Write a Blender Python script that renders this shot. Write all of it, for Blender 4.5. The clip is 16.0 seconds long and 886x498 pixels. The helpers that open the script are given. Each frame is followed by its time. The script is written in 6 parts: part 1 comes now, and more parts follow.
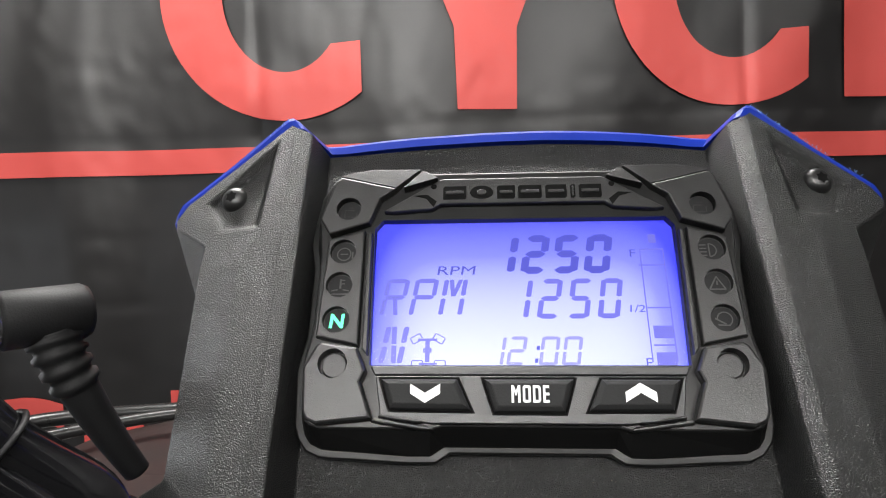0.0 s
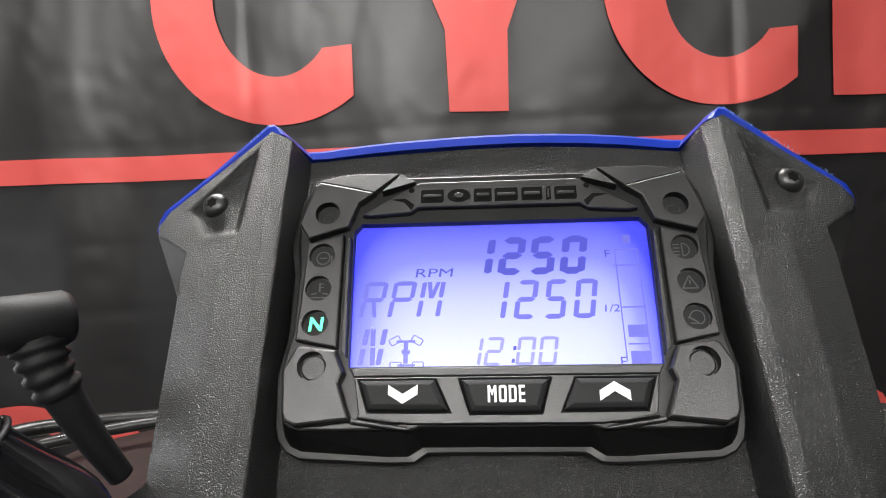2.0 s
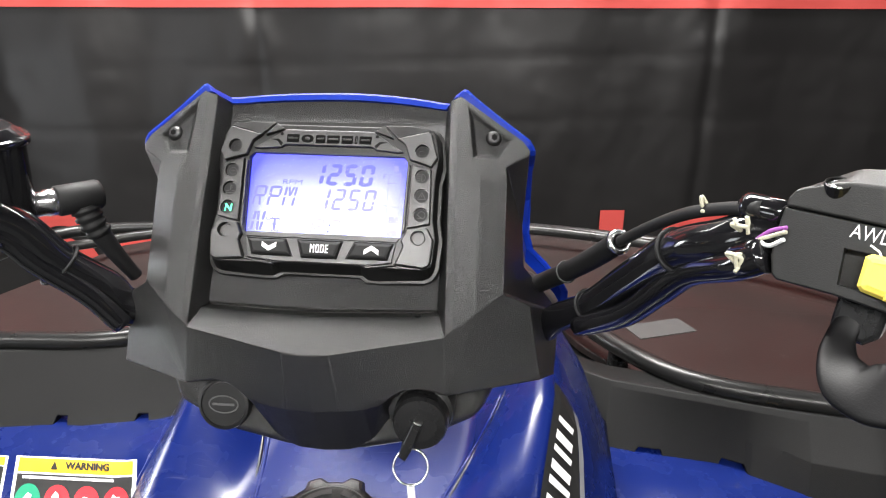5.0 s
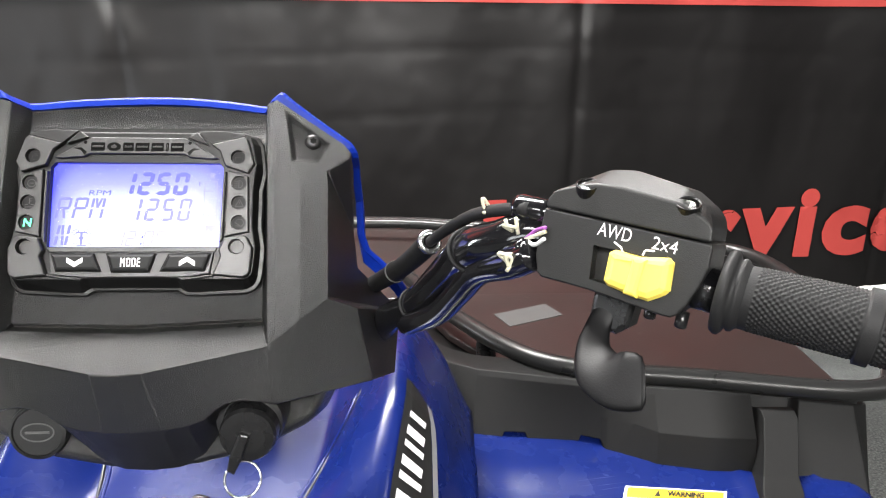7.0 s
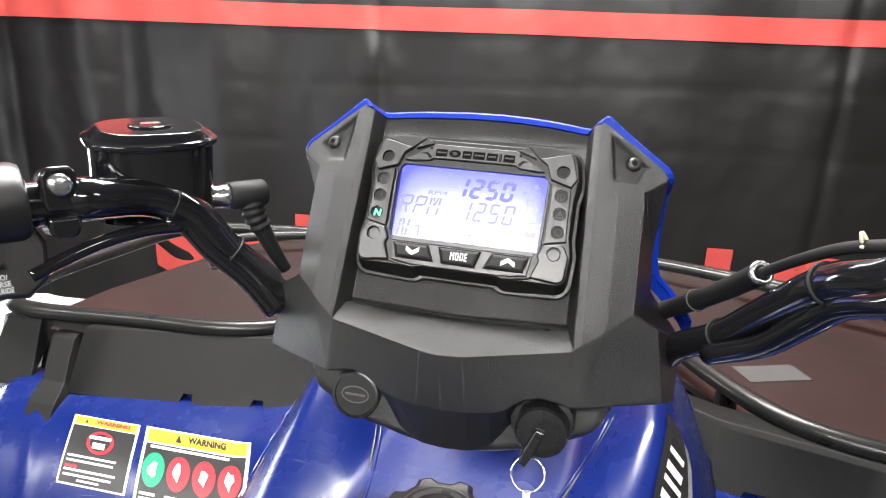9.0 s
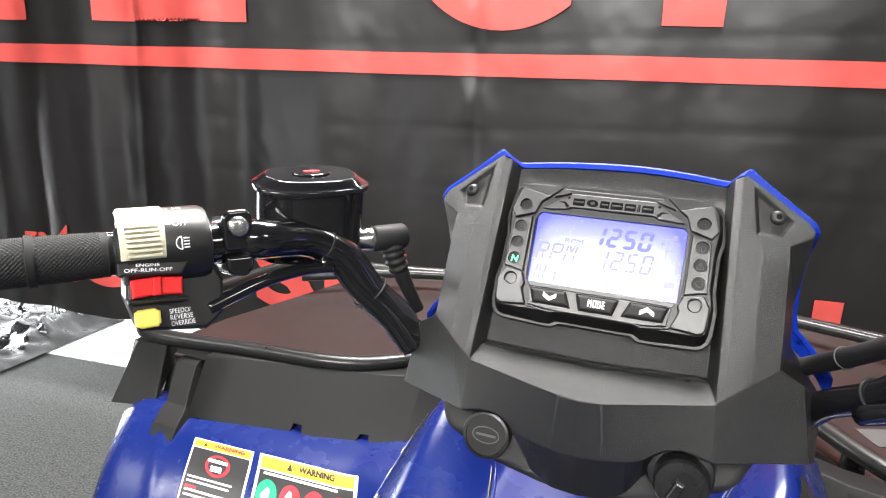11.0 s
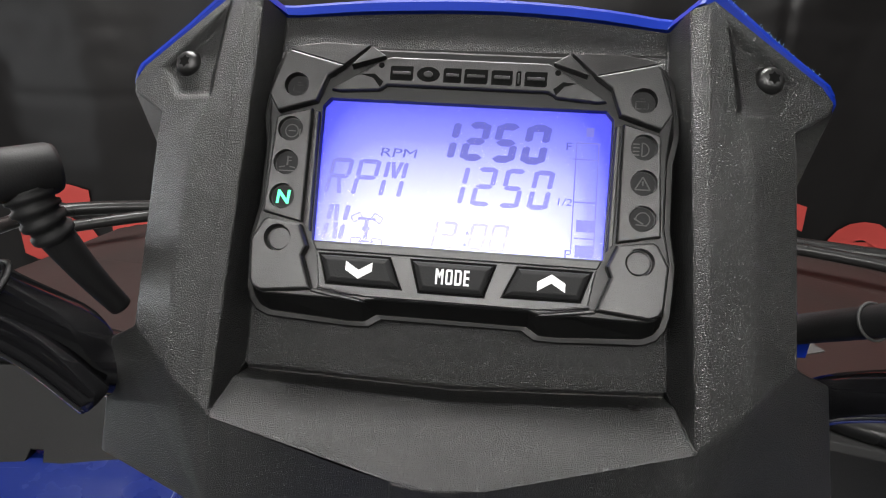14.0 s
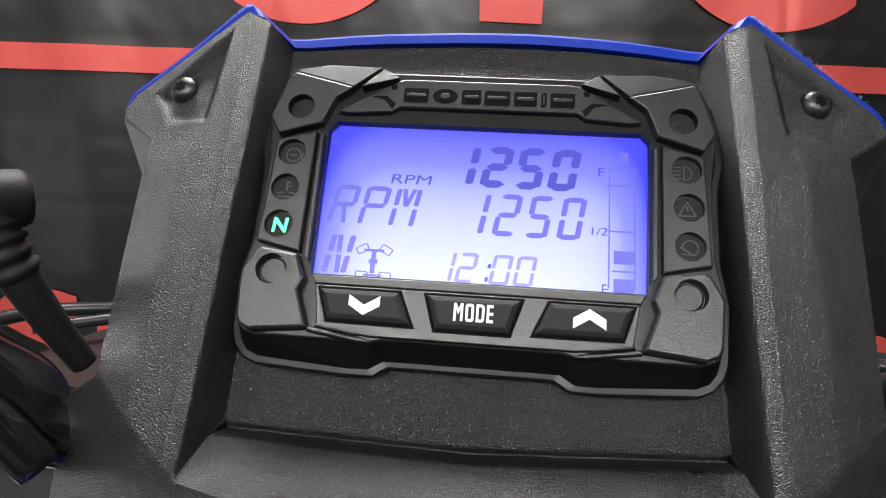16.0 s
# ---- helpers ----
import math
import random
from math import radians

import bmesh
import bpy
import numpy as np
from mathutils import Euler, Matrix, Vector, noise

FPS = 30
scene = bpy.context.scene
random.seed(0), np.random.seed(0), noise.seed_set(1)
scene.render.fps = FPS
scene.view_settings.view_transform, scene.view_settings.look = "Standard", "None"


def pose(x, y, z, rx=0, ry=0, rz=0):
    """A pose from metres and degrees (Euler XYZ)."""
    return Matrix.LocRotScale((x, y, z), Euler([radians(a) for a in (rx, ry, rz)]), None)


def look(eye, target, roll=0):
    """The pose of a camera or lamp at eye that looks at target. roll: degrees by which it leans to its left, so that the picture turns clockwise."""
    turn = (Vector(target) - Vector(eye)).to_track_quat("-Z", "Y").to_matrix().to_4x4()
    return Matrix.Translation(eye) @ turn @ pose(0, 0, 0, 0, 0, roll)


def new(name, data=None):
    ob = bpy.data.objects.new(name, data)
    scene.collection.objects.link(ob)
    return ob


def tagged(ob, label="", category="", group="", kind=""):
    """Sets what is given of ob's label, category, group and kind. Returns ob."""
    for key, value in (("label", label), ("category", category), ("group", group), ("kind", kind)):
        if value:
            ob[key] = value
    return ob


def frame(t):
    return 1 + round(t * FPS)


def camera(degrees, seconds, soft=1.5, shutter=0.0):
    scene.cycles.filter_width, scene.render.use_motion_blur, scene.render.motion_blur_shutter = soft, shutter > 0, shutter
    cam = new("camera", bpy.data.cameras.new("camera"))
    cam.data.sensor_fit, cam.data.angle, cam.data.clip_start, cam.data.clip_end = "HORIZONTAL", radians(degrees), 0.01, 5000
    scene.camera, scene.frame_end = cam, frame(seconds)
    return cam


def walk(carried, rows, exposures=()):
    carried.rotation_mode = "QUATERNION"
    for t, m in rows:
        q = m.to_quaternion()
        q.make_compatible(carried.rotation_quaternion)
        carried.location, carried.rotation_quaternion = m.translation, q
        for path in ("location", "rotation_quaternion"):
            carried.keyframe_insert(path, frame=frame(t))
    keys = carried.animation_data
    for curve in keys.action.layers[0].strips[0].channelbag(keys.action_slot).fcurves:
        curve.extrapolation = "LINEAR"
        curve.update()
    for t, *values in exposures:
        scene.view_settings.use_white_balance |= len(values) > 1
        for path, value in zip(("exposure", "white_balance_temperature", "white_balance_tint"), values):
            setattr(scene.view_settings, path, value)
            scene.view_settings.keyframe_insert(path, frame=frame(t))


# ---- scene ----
cam = camera(69.1, 16.0, soft=1.1)
PATH = [
    (0, (0.004, 0.089, 1.124), (0.056, 2.087, 1.037), -1.7),
    (0.5, (0.005, 0.088, 1.124), (0.064, 2.086, 1.036), -1.8),
    (1, (0.006, 0.088, 1.124), (0.067, 2.085, 1.039), -2.1),
    (1.5, (0.003, 0.086, 1.124), (0.065, 2.083, 1.042), -1.7),
    (2, (0.01, 0.086, 1.124), (0.074, 2.084, 1.044), -2.4),
    (2.5, (0.019, 0.085, 1.124), (0.072, 2.082, 1.031), -1.5),
    (3, (0.041, 0.056, 1.151), (0.001, 2.052, 1.022), -1.3),
    (3.5, (0.069, 0.03, 1.164), (0.03, 2.019, 0.958), -0.0),
    (3.7, (0.08, 0.017, 1.159), (0.042, 1.996, 0.874), 0.3),
    (5.8, (0.124, -0.119, 1.21), (0.205, 1.759, 0.525), -0.5),
    (6, (0.133, -0.111, 1.209), (0.262, 1.765, 0.525), -0.9),
    (6.5, (0.151, -0.093, 1.202), (0.402, 1.77, 0.519), -0.4),
    (7, (0.154, -0.091, 1.2), (0.446, 1.776, 0.545), 0.3),
    (7.5, (0.141, -0.1, 1.201), (0.37, 1.792, 0.596), 0.9),
    (8, (0.124, -0.101, 1.197), (0.207, 1.806, 0.6), 1.7),
    (8.5, (0.101, -0.101, 1.193), (-0.005, 1.81, 0.611), 2.0),
    (9, (0.079, -0.112, 1.193), (-0.2, 1.785, 0.623), 2.4),
    (9.5, (0.059, -0.123, 1.192), (-0.38, 1.745, 0.63), 2.9),
    (9.7, (0.053, -0.127, 1.188), (-0.423, 1.738, 0.643), 3.3),
    (11.8, (0.042, -0.135, 1.211), (-0.485, 1.741, 0.758), 2.0),
    (12, (0.053, -0.119, 1.213), (-0.424, 1.768, 0.755), 1.5),
    (12.5, (0.066, -0.068, 1.21), (-0.239, 1.855, 0.75), 1.6),
    (13, (0.056, -0.006, 1.201), (-0.135, 1.916, 0.682), 1.7),
    (13.5, (0.035, 0.056, 1.189), (-0.02, 1.93, 0.491), 1.1),
    (14, (0.031, 0.082, 1.153), (0.016, 1.958, 0.461), 1.2),
    (14.5, (0.02, 0.093, 1.129), (0.054, 2.041, 0.674), 2.6),
    (15, (0.022, 0.101, 1.12), (0.053, 2.069, 0.765), 2.5),
    (15.5, (0.023, 0.102, 1.119), (0.029, 2.072, 0.773), 1.9),
    (16, (0.024, 0.101, 1.12), (0.022, 2.073, 0.785), 1.7),
]
EXPOSURES = [(0, 0.22), (2.5, 0.24), (3.5, 0.32), (6, 1.0), (9.7, 1.05), (12.5, 1.2), (13.4, 0.5), (14.1, 0.05), (16, 0.2)]
walk(cam, [(t, look(eye, target, roll)) for t, eye, target, roll in PATH], EXPOSURES)
# Unseen ceiling lights placed to suit the sheen; last two brighten the floor strip.
LAMPS = [(-0.3, 1.1, 1.5, 0.5, 120), (-0.7, -2.9, 1.5, 0.7, 180), (1.3, -3.2, 1.5, 0.7, 95), (-2.7, -1.4, 1.2, 0.5, 36), (3.0, -1.4, 1.2, 0.5, 18), (-1.6, 2.15, 1.5, 0.2, 10), (1.9, 2.2, 1.5, 0.2, 90)]
# power of the two unseen windows added as fill from the left
SIDE_FILL_POWER = 72
BACK_FILL_POWER = 8
LCD_POWER = 1.2

# ---- world and lights ----
world = bpy.data.worlds.new("room_world")
scene.world = world
world.use_nodes = True
world.node_tree.nodes["Background"].inputs[0].default_value = (0.05, 0.05, 0.055, 1)
world.node_tree.nodes["Background"].inputs[1].default_value = 0.02


# ---- materials ----
def material(name, col, rough=0.5, metal=0.0, var=0.15, scale=40.0, bump=0.0, bump_scale=600.0, wear=0.0, coat=0.0, speckle=0.0, spec=0.5, scratch=0.0):
    """A procedural surface: colour varied at two scales, grain as bump, optional paler scuffs."""
    m = bpy.data.materials.new(name)
    m.use_nodes = True
    nt = m.node_tree
    b = nt.nodes["Principled BSDF"]
    tc = nt.nodes.new("ShaderNodeTexCoord")
    n1 = nt.nodes.new("ShaderNodeTexNoise")
    n1.inputs["Scale"].default_value = scale
    n1.inputs["Detail"].default_value = 6
    nt.links.new(tc.outputs["Object"], n1.inputs["Vector"])
    mix = nt.nodes.new("ShaderNodeMix")
    mix.data_type = "RGBA"
    mix.inputs[6].default_value = (*[c * (1 - var) for c in col], 1)
    mix.inputs[7].default_value = (*[min(1, c * (1 + var)) for c in col], 1)
    nt.links.new(n1.outputs["Fac"], mix.inputs[0])
    out = mix.outputs[2]
    if wear > 0:
        n3 = nt.nodes.new("ShaderNodeTexNoise")
        n3.inputs["Scale"].default_value = scale * 3.1
        n3.inputs["Detail"].default_value = 9
        n3.inputs["Roughness"].default_value = 0.75
        nt.links.new(tc.outputs["Object"], n3.inputs["Vector"])
        ramp = nt.nodes.new("ShaderNodeValToRGB")
        ramp.color_ramp.elements[0].position, ramp.color_ramp.elements[1].position = 0.62, 0.8
        ramp.color_ramp.elements[1].color = (wear, wear, wear, 1)
        nt.links.new(n3.outputs["Fac"], ramp.inputs[0])
        mix2 = nt.nodes.new("ShaderNodeMix")
        mix2.data_type = "RGBA"
        mix2.inputs[7].default_value = (0.45, 0.44, 0.42, 1)
        nt.links.new(ramp.outputs["Color"], mix2.inputs[0])
        nt.links.new(out, mix2.inputs[6])
        out = mix2.outputs[2]
    if scratch > 0:
        # fine pale scratches running one way, in patches
        mp = nt.nodes.new("ShaderNodeMapping")
        mp.inputs["Rotation"].default_value = (0, 0, 0.5)
        mp.inputs["Scale"].default_value = (18, 700, 90)
        n4 = nt.nodes.new("ShaderNodeTexNoise")
        n4.inputs["Scale"].default_value, n4.inputs["Detail"].default_value = 1.0, 3
        r4 = nt.nodes.new("ShaderNodeMapRange")
        r4.inputs["From Min"].default_value, r4.inputs["From Max"].default_value = 0.64, 0.72
        n5 = nt.nodes.new("ShaderNodeTexNoise")
        n5.inputs["Scale"].default_value, n5.inputs["Detail"].default_value = 16.0, 2
        r5 = nt.nodes.new("ShaderNodeMapRange")
        r5.inputs["From Min"].default_value, r5.inputs["From Max"].default_value, r5.inputs["To Max"].default_value = 0.48, 0.62, scratch
        nt.links.new(tc.outputs["Object"], mp.inputs["Vector"])
        nt.links.new(mp.outputs["Vector"], n4.inputs["Vector"])
        nt.links.new(tc.outputs["Object"], n5.inputs["Vector"])
        nt.links.new(n4.outputs["Fac"], r4.inputs["Value"])
        nt.links.new(n5.outputs["Fac"], r5.inputs["Value"])
        mul = nt.nodes.new("ShaderNodeMath")
        mul.operation = "MULTIPLY"
        nt.links.new(r4.outputs["Result"], mul.inputs[0])
        nt.links.new(r5.outputs["Result"], mul.inputs[1])
        mix3 = nt.nodes.new("ShaderNodeMix")
        mix3.data_type = "RGBA"
        mix3.inputs[7].default_value = (0.35, 0.36, 0.48, 1)
        nt.links.new(mul.outputs[0], mix3.inputs[0])
        nt.links.new(out, mix3.inputs[6])
        out = mix3.outputs[2]
    nt.links.new(out, b.inputs["Base Color"])
    rr = nt.nodes.new("ShaderNodeMapRange")
    rr.inputs["To Min"].default_value, rr.inputs["To Max"].default_value = max(0.02, rough - 0.08), min(1, rough + 0.08)
    nt.links.new(n1.outputs["Fac"], rr.inputs["Value"])
    nt.links.new(rr.outputs["Result"], b.inputs["Roughness"])
    b.inputs["Metallic"].default_value = metal
    b.inputs["Specular IOR Level"].default_value = spec
    b.inputs["Coat Weight"].default_value = coat
    b.inputs["Coat Roughness"].default_value = 0.06
    if bump > 0:
        n2 = nt.nodes.new("ShaderNodeTexNoise")
        n2.inputs["Scale"].default_value = bump_scale
        n2.inputs["Detail"].default_value = 2
        h = n2.outputs["Fac"]
        if speckle > 0:
            # paler colour on the tips of the grain, for contrast
            tip = nt.nodes.new("ShaderNodeMapRange")
            tip.inputs["From Min"].default_value, tip.inputs["From Max"].default_value = 0.38, 0.68
            nt.links.new(h, tip.inputs["Value"])
            dust = nt.nodes.new("ShaderNodeMix")
            dust.data_type = "RGBA"
            dust.inputs[7].default_value = (*[speckle] * 3, 1)
            nt.links.new(tip.outputs["Result"], dust.inputs[0])
            nt.links.new(out, dust.inputs[6])
            nt.links.new(dust.outputs[2], b.inputs["Base Color"])
        nt.links.new(tc.outputs["Object"], n2.inputs["Vector"])
        bp = nt.nodes.new("ShaderNodeBump")
        bp.inputs["Strength"].default_value = bump
        bp.inputs["Distance"].default_value = 0.0007
        nt.links.new(h, bp.inputs["Height"])
        nt.links.new(bp.outputs["Normal"], b.inputs["Normal"])
    return m


def glowing(name, col, strength):
    m = bpy.data.materials.new(name)
    m.use_nodes = True
    b = m.node_tree.nodes["Principled BSDF"]
    b.inputs["Base Color"].default_value = (*[c * 0.5 for c in col], 1)
    b.inputs["Emission Color"].default_value = (*col, 1)
    b.inputs["Emission Strength"].default_value = strength
    return m


POD_PLASTIC = material("grained_black_plastic", (0.003, 0.003, 0.003), 0.32, var=0.25, scale=60, bump=0.92, bump_scale=2250, speckle=0.016, wear=0.03, scratch=0.05, spec=0.68)
SATIN_BLACK = material("satin_black_plastic", (0.006, 0.006, 0.006), 0.36, var=0.12, scale=90, bump=0.16, bump_scale=2600, speckle=0.008, spec=0.7)
SMOOTH_BLACK = material("smooth_black_plastic", (0.009, 0.009, 0.0095), 0.28, var=0.1, scale=80, bump=0.04, bump_scale=1800)
DEEP_BLACK = material("deep_black_plastic", (0.003, 0.003, 0.003), 0.36, var=0.15, scale=80, bump=0.06, bump_scale=2600, spec=0.4)
SKIRT_PLASTIC = material("charcoal_moulded_plastic", (0.007, 0.007, 0.007), 0.6, var=0.18, scale=30, bump=0.3, bump_scale=1500, speckle=0.012, spec=0.18)
BLUE_PLASTIC = material("glossy_blue_plastic", (0.0035, 0.010, 0.082), 0.27, var=0.15, scale=25, bump=0.03, bump_scale=60, wear=0.16, spec=0.4, scratch=0.13)
BLUE_TRIM = material("blue_trim_plastic", (0.003, 0.022, 0.27), 0.42, var=0.1, scale=60, spec=0.16)
TUBE_BLACK = material("satin_black_steel_tube", (0.012, 0.012, 0.012), 0.3, var=0.15, scale=50, bump=0.06, bump_scale=900, spec=0.32)
GLOSS_BLACK = material("gloss_black_paint", (0.006, 0.006, 0.007), 0.12, var=0.1, scale=40, coat=0.5)
RUBBER = material("black_rubber", (0.012, 0.012, 0.0125), 0.58, var=0.2, scale=120, bump=0.15, bump_scale=1500, spec=0.25)
STEEL = material("bright_steel", (0.6, 0.6, 0.6), 0.25, 1.0, var=0.1, scale=120)
BLOCK_PLASTIC = material("matt_black_switch_plastic", (0.009, 0.009, 0.009), 0.46, var=0.12, scale=90, bump=0.15, bump_scale=2300, spec=0.4, speckle=0.013)
LEVER_BLACK = material("matt_black_lever", (0.0035, 0.0035, 0.004), 0.5, var=0.15, scale=90, bump=0.1, bump_scale=1500, spec=0.22)
WHITE_INK = material("white_ink", (0.8, 0.8, 0.8), 0.5, var=0.03, scale=300)
GREY_INK = material("grey_ink", (0.09, 0.09, 0.09), 0.5, var=0.05, scale=300)
GREY_STICKER = material("grey_sticker", (0.05, 0.05, 0.05), 0.5, var=0.05, scale=60)
PURPLE_WIRE = material("purple_wire", (0.3, 0.08, 0.35), 0.4, var=0.05, scale=200)
SYMBOL_GREY = material("unlit_symbol_grey", (0.035, 0.035, 0.035), 0.45, var=0.05, scale=300)
BURR = material("pale_blue_burr", (0.12, 0.25, 0.5), 0.5, var=0.2, scale=400)
YELLOW = material("yellow_plastic", (0.9, 0.70, 0.12), 0.4, var=0.05, scale=120)
CREAM = material("cream_plastic", (0.52, 0.5, 0.38), 0.4, var=0.08, scale=120)
RED_PLASTIC = material("red_plastic", (0.6, 0.02, 0.02), 0.35, var=0.08, scale=120)
VINYL = material("black_banner_vinyl", (0.006, 0.0052, 0.0053), 0.35, var=0.25, scale=3, bump=0.12, bump_scale=60, spec=0.68)
VINYL_RED = material("red_banner_print", (0.44, 0.058, 0.05), 0.40, var=0.07, scale=5, bump=0.12, bump_scale=60, spec=0.5)
PLATE_BROWN = material("brown_black_board", (0.017, 0.0108, 0.010), 0.34, var=0.2, scale=14, bump=0.15, bump_scale=300, wear=0.1)
CARPET = material("grey_carpet", (0.034, 0.038, 0.036), 0.95, var=0.6, scale=30, bump=0.8, bump_scale=160, spec=0.05, speckle=0.085)
PAINT = material("grey_wall_paint", (0.03, 0.03, 0.03), 0.7, var=0.05, scale=4, bump=0.05, bump_scale=80)
WHITE_PAINT = material("white_wall_paint", (0.8, 0.8, 0.79), 0.6, var=0.04, scale=4)
CEIL = material("dark_ceiling_paint", (0.06, 0.06, 0.06), 0.8, var=0.04, scale=3)
LABEL_YELLOW = material("label_yellow", (0.85, 0.5, 0.02), 0.4, var=0.04, scale=80)
LABEL_BLACK = material("label_black", (0.015, 0.015, 0.015), 0.4, var=0.05, scale=80)
LABEL_RED = material("label_red", (0.55, 0.02, 0.03), 0.4, var=0.05, scale=80)
LABEL_GREEN = material("label_green", (0.01, 0.22, 0.12), 0.4, var=0.05, scale=80)
SILVER = material("silver_decal", (0.4, 0.4, 0.42), 0.3, 0.6, var=0.1, scale=50)
LCD_INK = material("lcd_segment_ink", (0.01, 0.01, 0.10), 0.6, var=0.05, scale=300, spec=0.02)
# the ink itself glows, standing in for backlight coming through
LCD_INK.node_tree.nodes["Principled BSDF"].inputs["Emission Color"].default_value = (0.10, 0.11, 0.72, 1)
LCD_INK.node_tree.nodes["Principled BSDF"].inputs["Emission Strength"].default_value = 0.75
# matt black that paints the shade inside gaps, engraving and screw sockets
RECESS_SHADE = material("recess_shade_black", (0.003, 0.003, 0.003), 0.8, var=0.1, scale=90, spec=0.1)
# paler copies: the washed-out look of lower rows put into the ink's glow
LCD_THIN = LCD_INK.copy()
LCD_THIN.name = "lcd_thin_segment_ink"
LCD_THIN.node_tree.nodes["Principled BSDF"].inputs["Emission Color"].default_value = (0.19, 0.19, 0.82, 1)
LCD_THIN.node_tree.nodes["Principled BSDF"].inputs["Emission Strength"].default_value = 0.85
LCD_FAINT = LCD_INK.copy()
LCD_FAINT.name = "lcd_faint_segment_ink"
LCD_FAINT.node_tree.nodes["Principled BSDF"].inputs["Emission Color"].default_value = (0.33, 0.33, 0.95, 1)
LCD_FAINT.node_tree.nodes["Principled BSDF"].inputs["Emission Strength"].default_value = 0.95
GREEN_GLOW = glowing("green_indicator", (0.1, 0.9, 0.45), 1.6)


# ---- building helpers ----
def finish(name, bm, mat, smooth=False, bevel=0.0, segs=2, angle=14):
    bmesh.ops.recalc_face_normals(bm, faces=bm.faces[:])
    me = bpy.data.meshes.new(name)
    bm.to_mesh(me)
    bm.free()
    me.materials.append(mat)
    if smooth:
        for p in me.polygons:
            p.use_smooth = True
    ob = new(name, me)
    if bevel > 0:
        mod = ob.modifiers.new("bevel", "BEVEL")
        mod.width, mod.segments, mod.limit_method, mod.angle_limit = bevel, segs, "ANGLE", radians(angle)
        mod.harden_normals = True
        for p in me.polygons:
            p.use_smooth = True
    return ob


BASES = {}


def base(name, at, label, category):
    """A thing made of parts: an Empty at its base."""
    ob = tagged(new(name), label, category)
    ob.location = at
    BASES[name] = Matrix.Translation(at)
    return ob


def part(name, bm, mat, parent, label="", smooth=False, bevel=0.0, segs=2, angle=14):
    ob = finish(name, bm, mat, smooth, bevel, segs, angle)
    if parent.parent and parent.parent.parent:
        parent = parent.parent
    ob.parent = parent
    if parent.type == "EMPTY":
        ob.matrix_parent_inverse = Matrix.Translation(parent.location).inverted()
    return tagged(ob, label)


def thing(name, bm, mat, label, category, kind="", smooth=False, bevel=0.0):
    return tagged(finish(name, bm, mat, smooth, bevel), label, category, kind=kind)


def area2(poly):
    return sum(a[0] * b[1] - b[0] * a[1] for a, b in zip(poly, poly[1:] + poly[:1]))


def inset(poly, d):
    """The polygon moved inwards by d (mitred)."""
    s = 1 if area2(poly) > 0 else -1
    out = []
    for i, p in enumerate(poly):
        a, c = Vector(poly[i - 1]), Vector(poly[(i + 1) % len(poly)])
        p = Vector(p)
        e1, e2 = (p - a).normalized(), (c - p).normalized()
        n1, n2 = Vector((-e1.y, e1.x)) * s, Vector((-e2.y, e2.x)) * s
        n = n1 + n2
        k = max(0.35, n.length_squared / 2)
        out.append(tuple(p + n * d / k))
    return out


def ring(n, r, cx=0.0, cy=0.0, rx=None, turn=0.0):
    return [(cx + (rx or r) * math.cos(2 * math.pi * i / n + turn), cy + r * math.sin(2 * math.pi * i / n + turn)) for i in range(n)]


def plate(bm, m, poly, z0, z1, ch=0.0, holes=(), deep=None, height=None):
    """A plate of outline poly between z0 and z1 in the frame m (units of that frame), its upper rim chamfered by ch, with holes
    through it (or down to deep)."""
    loops = []

    def add(pts, z):
        return [bm.verts.new(m @ Vector((x, y, z + (height(x, y) if height else 0)))) for x, y in pts]

    def skin(a, b):
        for i in range(len(a)):
            bm.faces.new((a[i], a[(i + 1) % len(a)], b[(i + 1) % len(b)], b[i]))

    low = add(poly, z0)
    if ch > 0:
        mid = add(poly, z1 - ch)
        skin(low, mid)
        q = inset(poly, ch * 0.4)
        mid2 = add(q, z1 - ch * 0.3)
        skin(mid, mid2)
        top = add(inset(poly, ch), z1)
        skin(mid2, top)
    else:
        top = add(poly, z1)
        skin(low, top)
    edges = [bm.edges.get((top[i], top[(i + 1) % len(top)])) for i in range(len(top))]
    for h in holes:
        rim, foot = add(h, z1), add(h, z0 if deep is None else deep)
        skin(rim, foot)
        edges += [bm.edges.get((rim[i], rim[(i + 1) % len(rim)])) for i in range(len(rim))]
        if deep is not None:
            bm.faces.new(foot)
    if holes:
        bmesh.ops.triangle_fill(bm, use_beauty=True, use_dissolve=False, edges=edges)
    else:
        bm.faces.new(top)
        bm.faces.new(low)
    return bm


def box(bm, m, x0, x1, y0, y1, z0, z1):
    v = [bm.verts.new(m @ Vector(p)) for p in ((x0, y0, z0), (x1, y0, z0), (x1, y1, z0), (x0, y1, z0), (x0, y0, z1), (x1, y0, z1), (x1, y1, z1), (x0, y1, z1))]
    for f in ((0, 3, 2, 1), (4, 5, 6, 7), (0, 1, 5, 4), (1, 2, 6, 5), (2, 3, 7, 6), (3, 0, 4, 7)):
        bm.faces.new([v[i] for i in f])
    return bm


